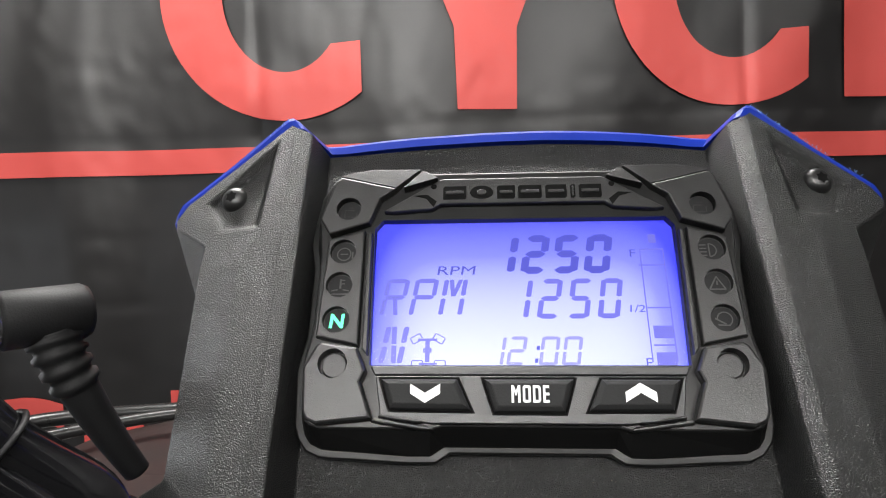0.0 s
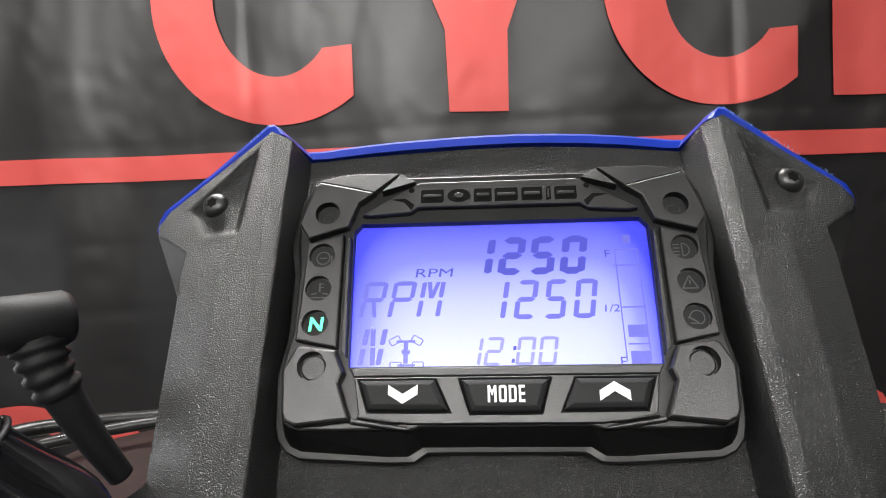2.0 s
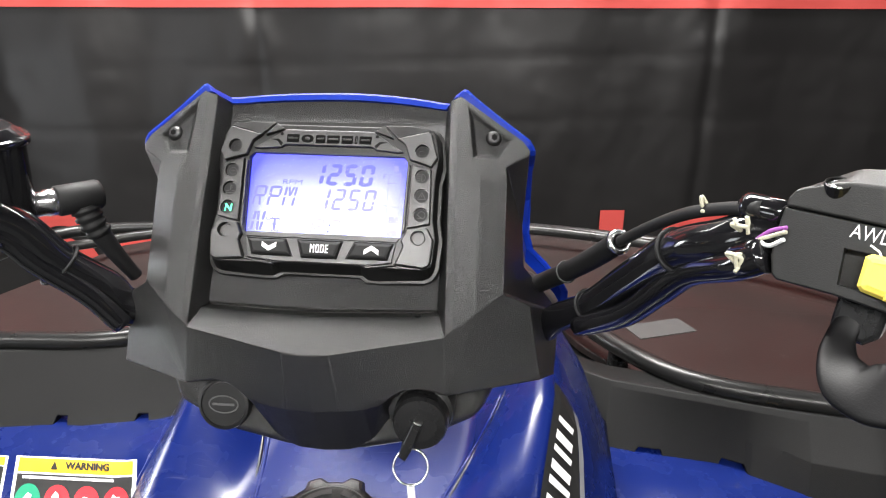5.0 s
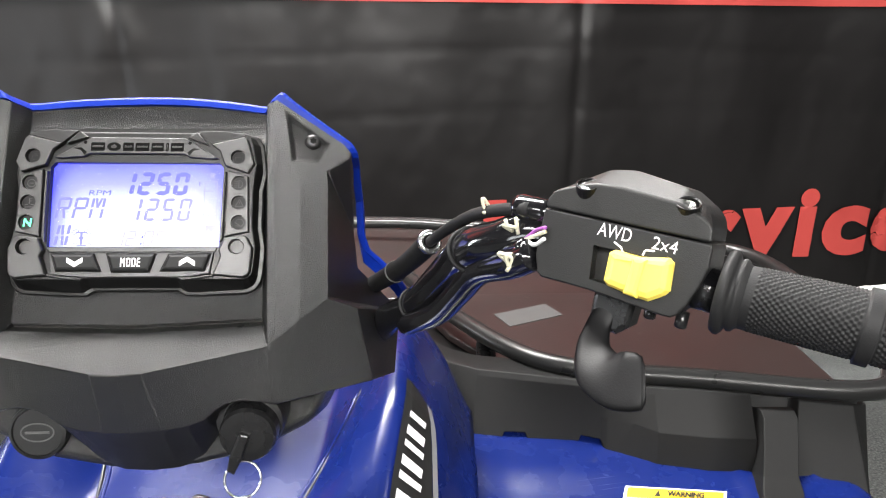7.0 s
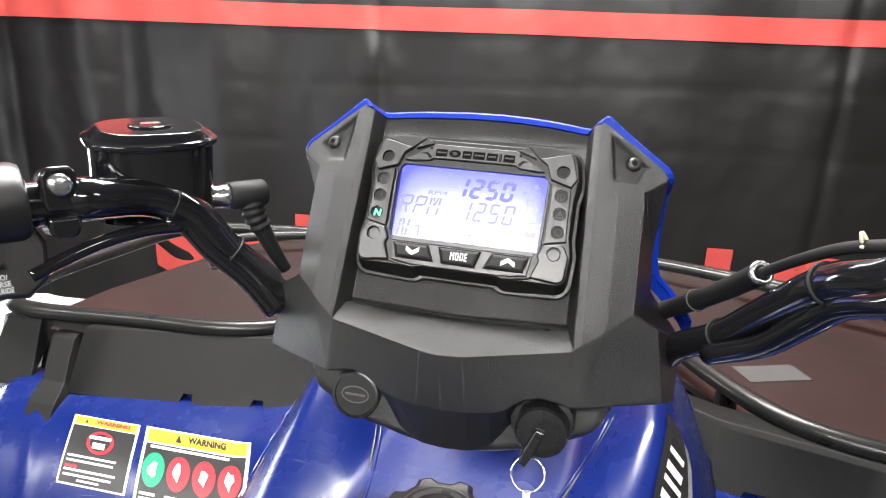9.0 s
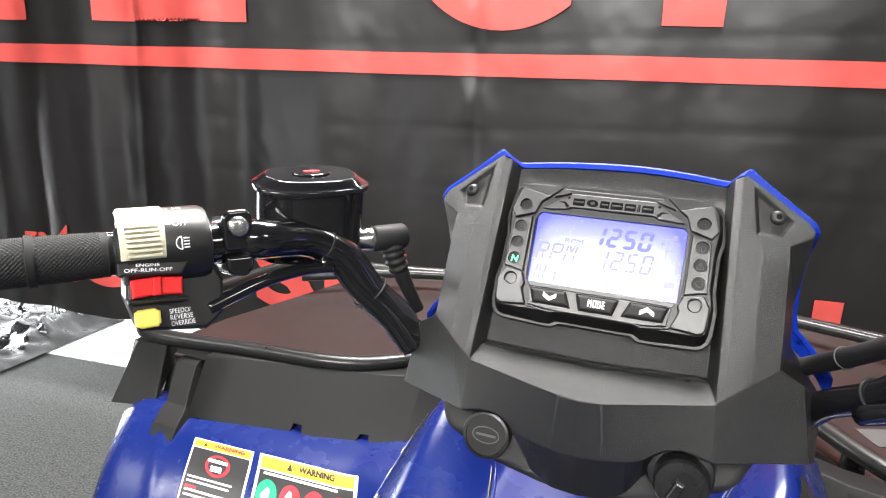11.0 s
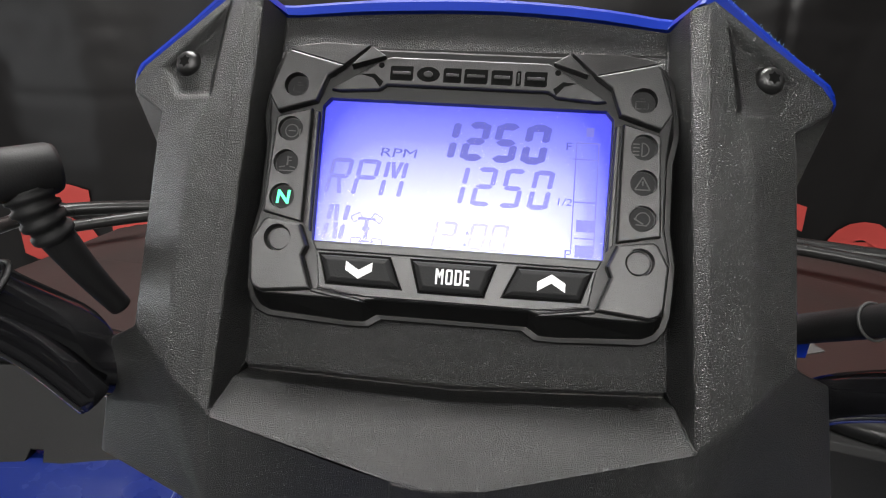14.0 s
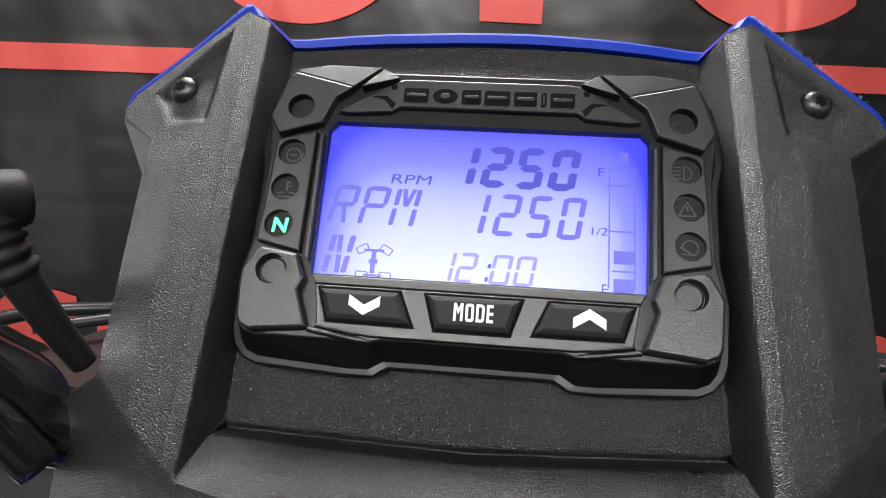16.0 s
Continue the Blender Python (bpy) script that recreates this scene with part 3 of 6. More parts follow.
for side in (-1, 1):
    up, top = (1.6, 0.4) if side < 0 else (0.0, 2.6)
    half = [(0, 66.9, -18), (12, 66.8, -18), (24, 66.2 + up * 0.1, -18), (36, 65.3 + up * 0.4, -18), (48, 64.0 + up * 0.7, -18), (58, 62.7 + up, -18.2), (65, 61.6 + up * 1.3, -18.4), (70.4, 60.9 + up * 1.6, -18), (73.6, 62.6 + up * 0.8 - top * 0.4, -10), (75.6, 64.3 - top * 0.8, -5.4), (77.2, 65.5 - top, -3.8), (79.2, 66.2 - top, -3), (81.4, 65.8 - top, -3.2), (83.6, 64.4 - top, -3.8), (100, 52.0 - top * 0.7, -8.5), (118.5, 38.4 - top * 0.3, -12.6), (121.6, 35.0, -13.8), (123.2, 32.4, -16), (123.4, 30.4, -20), (122.6, 28.4, -36), (123.2, 13, -66), (123.4, -8, -76), (126.5, -17, -84), (137, -26, -90), (148.4, -38, -96), (153, -45, -99)]
    rim.append([(side * (x - (5 if side < 0 and x > 122 and y < 30 else 0)), y, z) for x, y, z in half])
line = rim[0][::-1] + rim[1][1:]
rows = []
for i, p in enumerate(line):
    o = Vector((p[0] * 0.25, 30, 0)) if abs(p[0]) < 82 else Vector((p[0], 30 if abs(p[0]) < 124 else 0, 0))
    o.normalize()
    o *= 1.8 if 78 < abs(p[0]) < 119 else 1.35 if abs(p[0]) < 122 else 1.3
    q = Vector(p)
    back = Vector((0, -2, -14)) if abs(p[0]) < 124 else Vector((0, -9, -6))
    rows.append([bm.verts.new(POD @ v) for v in (q - o * 1.5, q - o * 1.5 + Vector((0, 0, 1.5)), q + o * 1.2 + Vector((0, 0, 1.2)), q + o * 2.4, q + o * 2.4 + back, q - o * 1.5 + back)])
for a, b in zip(rows, rows[1:]):
    for k in range(6):
        bm.faces.new((a[k], b[k], b[(k + 1) % 6], a[(k + 1) % 6]))
bm.faces.new(rows[0]), bm.faces.new(rows[-1][::-1])
part("cowl_rim", bm, BLUE_TRIM, quad, "bright blue plastic cowl rim", bevel=0.0006)


burr = random.Random(11)
bm = bmesh.new()
for _ in range(38):
    t = burr.random()
    side = 1 if burr.random() < 0.75 else -1
    a, b2 = Vector((82 * side, 67.6 if side < 0 else 65.4, -1.5)), Vector((121 * side, 38.6, -11))
    p = a.lerp(b2, t if side > 0 else t * 0.2)
    q = p + Vector((burr.uniform(-0.5, 0.9) * side, burr.uniform(0.3, 1.1), burr.uniform(-0.5, 0.5)))
    tube(bm, [POD @ p, POD @ (p.lerp(q, 0.6) + Vector((0, 0.2, 0))), POD @ q], [0.00012, 0.0001, 0.00005], 4)
tagged(part("plastic_burr", bm, BURR, quad, "ragged pale blue trimming burrs"), kind="stuff")


DUST = material("pale_dust", (0.20, 0.18, 0.14), 0.9, var=0.3, scale=400)
dust = random.Random(5)
bm = bmesh.new()
for _ in range(420):
    k = dust.random()
    if k < 0.7:
        x = dust.uniform(-70, 70)
        p = Vector((x, -70.0 + abs(x) / 50 - dust.random() ** 2 * 3.0, -12.4 + dust.random()))
    elif k < 0.85:
        p = Vector((dust.choice((-1, 1)) * dust.uniform(69, 70), dust.uniform(-66, 40), -13.6 + dust.random()))
    else:
        p = Vector((dust.uniform(-60, 60), dust.uniform(-68, -57), -11.3))
    r = dust.uniform(0.08, 0.24)
    q = [bm.verts.new(POD @ (p + Vector(d) * r)) for d in ((1, 0, 0), (-0.6, 0.9, 0), (-0.5, -0.8, 0), (0, 0, 0.8))]
    for f in ((0, 1, 3), (1, 2, 3), (2, 0, 3), (0, 2, 1)):
        bm.faces.new([q[i] for i in f])
tagged(part("dust", bm, DUST, quad, "pale dust specks in the groove"), kind="stuff")


def screw(u, v, w, r=5.0):
    bm = bmesh.new()
    m = POD @ Matrix.Translation((u, v, w)) @ Matrix.Rotation(radians(10 if u > 0 else -10), 4, "Y")
    turned(bm, m, [(r, 0), (r, 1.0), (r * 0.95, 2.0), (r * 0.84, 3.0), (r * 0.66, 3.8), (r * 0.45, 4.2)], 28)
    ob = part("screw", bm, SATIN_BLACK, quad, "black button-head torx screw", smooth=True)
    bm = bmesh.new()
    star = [(r * (0.46 if i % 2 else 0.3) * math.cos(math.pi * i / 6), r * (0.46 if i % 2 else 0.3) * math.sin(math.pi * i / 6)) for i in range(12)]
    # black star on the head paints the dark of the torx hole
    plate(bm, m, star, 3.6, 4.26)
    part("socket", bm, RECESS_SHADE, ob)


screw(-100, 37, -7.4)
screw(100, 37, -7.4)

# ---- gauge ----
GA = POD @ Matrix.Translation((0.2, 0, 0)) @ Matrix.Rotation(radians(-0.93), 4, "Z")


def both(half):
    """A half outline (right side, from the top round to the bottom) closed with its mirror image."""
    return list(half) + [(-x, y) for x, y in half[::-1]]


def loft(bm, m, loops, cap=True, holes=(), deep=0.0):
    """A skin over outlines of equal count, each at its height; the last one is closed, with wells down to deep."""
    rows = [[bm.verts.new(m @ Vector((x, y, z))) for x, y in poly] for poly, z in loops]
    for p, q in zip(rows, rows[1:]):
        for i in range(len(p)):
            bm.faces.new((p[i], p[(i + 1) % len(p)], q[(i + 1) % len(q)], q[i]))
    top, z = rows[-1], loops[-1][1]
    edges = [bm.edges.get((top[i], top[(i + 1) % len(top)])) for i in range(len(top))]
    for h in holes:
        rim_, foot = ([bm.verts.new(m @ Vector((x, y, k))) for x, y in h] for k in (z, deep))
        for i in range(len(h)):
            bm.faces.new((rim_[i], rim_[(i + 1) % len(h)], foot[(i + 1) % len(h)], foot[i]))
        bm.faces.new(foot)
        edges += [bm.edges.get((rim_[i], rim_[(i + 1) % len(h)])) for i in range(len(h))]
    if holes:
        bmesh.ops.triangle_fill(bm, use_beauty=True, use_dissolve=False, edges=edges)
    elif cap:
        bm.faces.new(top)
    return bm


FLANGE = both([(58, 44.6), (66.5, 42), (69.8, 37), (71.6, 25), (72.2, 18.4), (70.3, 9), (70.2, -14), (72.3, -25.5), (71.2, -42), (69.8, -46.5), (67, -50), (62.8, -51.9), (35.6, -53.3), (27.6, -53.2), (23.4, -50.4)])
FOOT = both([(57, 43), (65, 40.5), (68, 36), (69.6, 24.5), (69.8, 18.2), (68, 9), (68, -14), (69.9, -25.5), (68.8, -41.6), (67.6, -45.4), (65.6, -48), (62, -49.6), (35.6, -51.3), (29.2, -51.2), (25, -48.6)])
CREST = both([(56, 41.5), (63.6, 39.2), (65.4, 35.5), (67.6, 24), (66.8, 17.6), (66, 9), (66, -14), (68.2, -25.6), (66.9, -40), (66.2, -42.2), (64.6, -43.6), (61.4, -44.5), (36, -44.5), (29, -44.8), (25, -43.8)])
WINDOW = both([(46.4, 23.7), (48.9, 20.6), (47.8, -25.7)])
bm = bmesh.new()
loft(bm, GA, [(inset(FLANGE, 1.5), -17), (inset(FLANGE, 1.5), -10.6), (FLANGE, -10.6), (FLANGE, -9.0), (inset(FLANGE, 0.5), -8.5), (FOOT, -8.3), (inset(FOOT, 0.3), -7.6), (inset(CREST, -0.35), -1.9), (CREST, -1.2), (inset(CREST, 0.5), -1.0)], holes=[WINDOW], deep=-4.4)
gauge = part("gauge", bm, DEEP_BLACK, quad, "black digital gauge with a blue-lit display")


def piece(name, poly, z0, z1, ch, mat=None, holes=(), deep=None, label="", parent=None, height=None):
    bm = bmesh.new()
    plate(bm, GA, poly, z0, z1, ch, holes, deep, height)
    return part(name, bm, mat or SATIN_BLACK, parent or gauge, label)


def flip(poly, s):
    return poly if s > 0 else [(-x, y) for x, y in poly]


def solid(name, pts, low, parent=None, mat=None):
    """A block with a tilted or folded top: top corners with their heights, sides straight down to low."""
    bm = bmesh.new()
    t = [bm.verts.new(GA @ Vector(p)) for p in pts]
    d = [bm.verts.new(GA @ Vector((p[0], p[1], low))) for p in pts]
    for i in range(len(t)):
        bm.faces.new((t[i], t[(i + 1) % len(t)], d[(i + 1) % len(d)], d[i]))
    bm.faces.new(t)
    return part(name, bm, mat or SATIN_BLACK, parent or gauge, bevel=0.0003)


for s in (1, -1):
    piece("corner_block", flip([(60.8, 38.9), (62.8, 37.2), (66.9, 22.9), (63.4, 17.2), (50.3, 21.4), (47.2, 30.3), (41.9, 34.2)], s), -2, 2.4, 0.6, holes=[ring(28, 4.2, s * 57.6, 26.6)], deep=-0.7)
    solid("facet", [(s * x, y, z) for x, y, z in ((34.0, 42.2, 0.9), (50, 42.6, 0.9), (60.2, 40.6, 1.0), (61.2, 39.2, 2.2), (42.1, 34.4, 2.3))], -2)
    solid("facet", [(s * x, y, z) for x, y, z in ((28.0, 38.2, 1.8), (33.2, 41.9, 1.0), (39.6, 34.0, 3.0))], -2)
    piece("side_strip", flip([(63.6, 15.2), (62.4, 16.0), (51.7, 18.9), (51.3, -20.2), (64.7, -17.4)], s), -2, 1.6, 0.6, holes=[ring(28, 4.3, s * 58.4, 11.3), ring(28, 4.3, s * 58.7, -0.3), ring(28, 4.3, s * 58.8, -11.9)], deep=-0.5)
    piece("inner_rail", flip([(50.7, 18.2), (49.3, 18.0), (48.4, -23.0), (50.1, -21.2)], s), -2, 1.3, 0.4)
    piece("corner_block", flip([(62.4, -19.4), (64.0, -20.4), (67.4, -27.0), (66.4, -40.0), (65.2, -42.4), (62.0, -43.9), (45.6, -42.2), (49.6, -31.4), (48.3, -28.0), (51.3, -21.0)], s), -2, 2.7, 0.9, holes=[ring(28, 4.5, s * 58.4, -26.0)], deep=-0.9)
    piece("lower_rib", flip([(45.6, -41.5), (45.9, -42.9), (31.6, -45.0), (27.4, -45.1), (29.4, -43.9)], s), -2, 1.5, 0.5)
    piece("lower_rib", flip([(43.6, -40.6), (43.9, -41.5), (32.4, -43.1), (30.6, -42.7)], s), -2, 1.5, 0.4)
    # thin black plate in place of a sunk, shaded groove
    piece("groove", flip([(36.4, 31.6), (31.4, 31.9), (28.3, 29.3), (29.3, 27.2), (31.9, 30.4)], s), 1.2, 1.46, 0.02, RECESS_SHADE)
    for u, v in ((58.4, 11.3), (58.7, -0.3), (58.8, -11.9), (57.6, 26.6), (58.4, -26.0)):
        piece("indicator", ring(24, 4.0, s * u, v), -0.9, -0.3 if v > -20 else 0.1, 0.15 if v > -20 else 0.5, RUBBER if v > -20 else SATIN_BLACK, label="dark unlit indicator window" if (s, v) != (-1, -11.9) else "indicator window with a lit green letter")
logo = piece("logo_bar", both([(26.2, 38.1), (27.8, 37.5), (45.9, 26.0), (43.0, 25.6), (29.6, 26.6), (27.0, 28.4)]), -2, 1.4, 0.45)
# engraved letters: their shade is painted as black plates
for k, (x0, x1) in enumerate(((-26.2, -18.4), (-17.2, -9.4), (-8.2, -2.2), (-1.2, 6.6), (7.8, 14.8), (16.0, 17.6), (18.8, 26.2))):
    if k == 1:
        piece("logo_mark", ring(20, 2.6, -13.3, 32.5, rx=3.9), 1.2, 1.5, 0.05, RECESS_SHADE, parent=logo)
        piece("raised_bar", ring(12, 1.1, -13.3, 32.5, rx=1.6), 1.3, 1.75, 0.2, BLOCK_PLASTIC, parent=logo)
        continue
    piece("logo_mark", [(x0, 29.9), (x1 - 0.5, 29.9), (x1, 30.5), (x1, 35.0), (x0 + 0.6, 35.0), (x0, 34.4)], 1.2, 1.5, 0.05, RECESS_SHADE, parent=logo)
    piece("raised_bar", [(x0 + 0.9, 32.0), (x1 - 0.9, 32.0), (x1 - 0.9, 33.1), (x0 + 0.9, 33.1)] if x1 - x0 > 3 else [(x0 + 0.5, 30.6), (x1 - 0.5, 30.6), (x1 - 0.5, 34.2), (x0 + 0.5, 34.2)], 1.3, 1.75, 0.15, BLOCK_PLASTIC, parent=logo)
for x in (-29.4, 29.6):
    piece("dot", ring(14, 1.0, x, 35.0), 1.2, 1.5, 0.05, RECESS_SHADE)
piece("sill", both([(47.3, -26.1), (45.8, -28.9)]), -2, -0.2, 0.4)
piece("button_tray", [(-45.4, -29.3), (45.4, -29.3), (43.4, -41.2), (28.2, -43.2), (-28.2, -43.2), (-43.4, -41.2)][::-1], -2, 0.7, 0.35)
BTN = ([(-43.6, -30.4), (-20.9, -30.4), (-16.8, -39.6), (-40.6, -39.4)], [(-13.2, -30.4), (13.2, -30.4), (10.2, -40.1), (-10.2, -40.1)], [(43.6, -30.4), (20.9, -30.4), (16.8, -39.6), (40.6, -39.4)])
for k, poly in enumerate(BTN):
    if area2(poly) < 0:
        poly = poly[::-1]
    cx, cy = sum(p[0] for p in poly) / 4, sum(p[1] for p in poly) / 4
    # black border plate paints the shade round the button
    piece("gap_shade", inset(poly, -0.7), 0.3, 0.76, 0.02, RECESS_SHADE)
    bm = bmesh.new()
    loft(bm, GA, [(poly, 0), (inset(poly, 0.1), 1.4), (inset(poly, 0.5), 2.0), (inset(poly, 1.5), 2.5), (inset(poly, 1.9), 2.6)])
    btn = part("button", bm, RUBBER, gauge, "black rubbery push button with white marking")
    if k == 1:
        M_ = [[(0, 0), (0.7, 0), (0.7, 5), (0, 5)], [(1.9, 0), (2.6, 0), (2.6, 5), (1.9, 5)], [(0.7, 5), (0.7, 3.4), (1.3, 1.8), (1.3, 3.4)], [(1.3, 3.4), (1.3, 1.8), (1.9, 3.4), (1.9, 5)]]
        O_ = [[(0, 0.5), (0.7, 0.8), (0.7, 4.2), (0, 4.5)], [(1.6, 0.8), (2.3, 0.5), (2.3, 4.5), (1.6, 4.2)], [(0, 4.5), (0.7, 4.2), (1.6, 4.2), (2.3, 4.5), (1.8, 5), (0.5, 5)], [(0.5, 0), (1.8, 0), (2.3, 0.5), (1.6, 0.8), (0.7, 0.8), (0, 0.5)]]
        D_ = [[(0, 0), (0.7, 0), (0.7, 5), (0, 5)], [(0.7, 0), (1.7, 0), (2.3, 0.7), (1.6, 0.8), (0.7, 0.8)], [(1.6, 0.8), (2.3, 0.7), (2.3, 4.3), (1.6, 4.2)], [(0.7, 4.2), (1.6, 4.2), (2.3, 4.3), (1.7, 5), (0.7, 5)]]
        E_ = [[(0, 0), (0.7, 0), (0.7, 5), (0, 5)]] + [[(0.7, q), (1.8, q), (1.8, q + 0.8), (0.7, q + 0.8)] for q in (0, 2.1, 4.2)]
        for x0, strokes in ((-5.2, M_), (-1.95, O_), (0.95, D_), (3.85, E_)):
            bm = bmesh.new()
            for st in strokes:
                bm.faces.new([bm.verts.new(GA @ Vector((x0 + x, -37.5 + y, 2.7))) for x, y in st])
            part("marking", bm, WHITE_INK, btn)
    else:
        s = -1 if k == 0 else 1
        c = -30.2 if k == 0 else 31.5
        bm = bmesh.new()
        y = -34.7
        v = [(c - 4.4, y - s * 2.6), (c - 4.4, y + s * 0.3), (c, y + s * 3.0), (c + 4.4, y + s * 0.3), (c + 4.4, y - s * 2.6), (c, y + s * 0.1)]
        sheet(bm, GA, [(a, b, 2.7) for a, b in v], [(0, 1, 2, 5), (5, 2, 3, 4)])
        part("marking", bm, WHITE_INK, btn)

def icon(bars, z, rings=()):
    """Thin raised lines of an unlit symbol: bars of (x0, y0, x1, y1, width)."""
    bm = bmesh.new()
    for x0, y0, x1, y1, w in bars:
        d = Vector((x1 - x0, y1 - y0)).normalized() * w / 2
        sheet(bm, GA, [(x0 - d.y, y0 + d.x, z), (x0 + d.y, y0 - d.x, z), (x1 + d.y, y1 - d.x, z), (x1 - d.y, y1 + d.x, z)], [(0, 1, 2, 3)])
    for cx, cy, r, w, a0, a1 in rings:
        n = 16
        vs = []
        for i in range(n + 1):
            a = radians(a0 + (a1 - a0) * i / n)
            vs.append([bm.verts.new(GA @ Vector((cx + q * math.cos(a), cy + q * math.sin(a), z))) for q in (r - w / 2, r + w / 2)])
        for p, q in zip(vs, vs[1:]):
            bm.faces.new((p[0], p[1], q[1], q[0]))
    part("symbol", bm, SYMBOL_GREY, gauge)


u, v, z = 58.0, 11.0, -0.1
icon([(-u + 2.4, v - 1.6, -u + 2.4, v + 0.8, 0.5), (-u + 2.4, v - 2.4, -u + 2.4, v - 2.0, 0.5), (-u - 1.6, v, -u + 0.9, v, 0.4)], z, [(-u - 0.4, v, 2.2, 0.4, 0, 360)])
u, v = 58.7, -0.4
icon([(-u, v - 0.6, -u, v + 2.6, 0.6), (-u, v + 2.2, -u + 1.4, v + 2.2, 0.35), (-u, v + 1.0, -u + 1.4, v + 1.0, 0.35), (-u - 2.8, v - 1.4, -u - 0.8, v - 1.0, 0.4), (-u + 0.8, v - 1.0, -u + 2.8, v - 1.4, 0.4), (-u - 2.8, v - 2.5, -u + 2.8, v - 2.5, 0.4)], z)
u, v = 58.0, 11.0
icon([(u - 2.9, v + k, u - 0.8, v + k, 0.4) for k in (-1.8, -0.6, 0.6, 1.8)] + [(u, v - 2.2, u, v + 2.2, 0.4)], z, [(u, v, 2.2, 0.4, -90, 90)])
u, v = 58.7, -0.4
icon([(u - 2.4, v - 1.8, u + 2.4, v - 1.8, 0.45), (u + 2.4, v - 1.8, u, v + 2.4, 0.45), (u, v + 2.4, u - 2.4, v - 1.8, 0.45), (u, v - 0.4, u, v + 1.0, 0.5)], z)
u, v = 59.0, -11.8
icon([(u - 2.6, v + 0.2, u + 0.4, v - 1.6, 0.5), (u - 2.0, v - 1.8, u + 1.6, v - 2.0, 0.4)], z, [(u + 0.2, v, 2.2, 0.4, -60, 180)])
for s in (1, -1):
    u, v = s * 57.4, 26.2
    icon([(u - 2, v - 1.4, u + 2, v - 1.4, 0.4), (u - 2, v - 1.4, u - 2, v + 1.0, 0.4), (u + 2, v - 1.4, u + 2, v + 0.6, 0.4), (u - 2, v + 1.0, u + 1.2, v + 1.0, 0.4), (u - 0.8, v + 2.0, u + 0.8, v + 2.0, 0.4)], -0.3)

# display
lcd_mat = bpy.data.materials.new("lit_lcd")
lcd_mat.use_nodes = True
nt = lcd_mat.node_tree
b = nt.nodes["Principled BSDF"]
b.inputs["Roughness"].default_value = 0.3
b.inputs["Specular IOR Level"].default_value = 0.06
b.inputs["Base Color"].default_value = (0.05, 0.06, 0.12, 1)
tc = nt.nodes.new("ShaderNodeTexCoord")
sep = nt.nodes.new("ShaderNodeSeparateXYZ")
nt.links.new(tc.outputs["UV"], sep.inputs[0])


def node_math(op, a, bb=None):
    n = nt.nodes.new("ShaderNodeMath")
    n.operation = op
    for i, q in enumerate((a, bb)):
        if q is None:
            continue
        if isinstance(q, (int, float)):
            n.inputs[i].default_value = q
        else:
            nt.links.new(q, n.inputs[i])
    return n.outputs[0]


ux, uy = sep.outputs[0], sep.outputs[1]
ax = node_math("ABSOLUTE", node_math("SUBTRACT", ux, 0.5))
edge_x = node_math("POWER", node_math("MULTIPLY", ax, 2.0), 7.0)
edge_y = node_math("POWER", uy, 3.2)
low = node_math("POWER", node_math("SUBTRACT", 1.0, uy), 6.0)
blue = node_math("ADD", node_math("MULTIPLY", edge_x, 0.75), node_math("MULTIPLY", edge_y, 0.75))
ramp = nt.nodes.new("ShaderNodeValToRGB")
e = ramp.color_ramp.elements
e[0].position, e[0].color = 0.0, (0.46, 0.49, 1.0, 1)
e[1].position, e[1].color = 0.9, (0.015, 0.015, 0.85, 1)
mid = ramp.color_ramp.elements.new(0.3)
mid.color = (0.18, 0.19, 1.0, 1)
nt.links.new(blue, ramp.inputs[0])
nt.links.new(ramp.outputs["Color"], b.inputs["Emission Color"])
nt.links.new(node_math("MULTIPLY", node_math("SUBTRACT", 1.25, node_math("MULTIPLY", uy, 0.45)), LCD_POWER), b.inputs["Emission Strength"])
bm = bmesh.new()
sheet(bm, GA, [(-48.6, -25.7, -3.9), (48.6, -25.7, -3.9), (48.6, 23.7, -3.9), (-48.6, 23.7, -3.9)], [(0, 1, 2, 3)])
uv = bm.loops.layers.uv.new("UVMap")
for f in bm.faces:
    for l, c in zip(f.loops, ((0, 0), (1, 0), (1, 1), (0, 1))):
        l[uv].uv = c
display = part("display", bm, lcd_mat, quad, "backlit blue-white display with dark digits")

cover_mat = bpy.data.materials.new("clear_display_cover")
cover_mat.use_nodes = True
cn = cover_mat.node_tree
clear, gloss, blend = cn.nodes.new("ShaderNodeBsdfTransparent"), cn.nodes.new("ShaderNodeBsdfGlossy"), cn.nodes.new("ShaderNodeMixShader")
gloss.inputs["Roughness"].default_value = 0.26
blend.inputs[0].default_value = 0.036
cn.links.new(clear.outputs[0], blend.inputs[1])
cn.links.new(gloss.outputs[0], blend.inputs[2])
cn.links.new(blend.outputs[0], cn.nodes["Material Output"].inputs["Surface"])
bm = bmesh.new()
plate(bm, GA, both([(46.3, 23.6), (48.8, 20.5), (47.7, -25.6)]), -3.6, -3.2)
part("display_cover", bm, cover_mat, quad, "clear scratched plastic display cover")

SEG = {"0": "abcdef", "1": "bc", "2": "abged", "5": "afgcd", "R": "abefgk", "P": "abefg", "N": "efbcmk", "M": "efbcmn"}


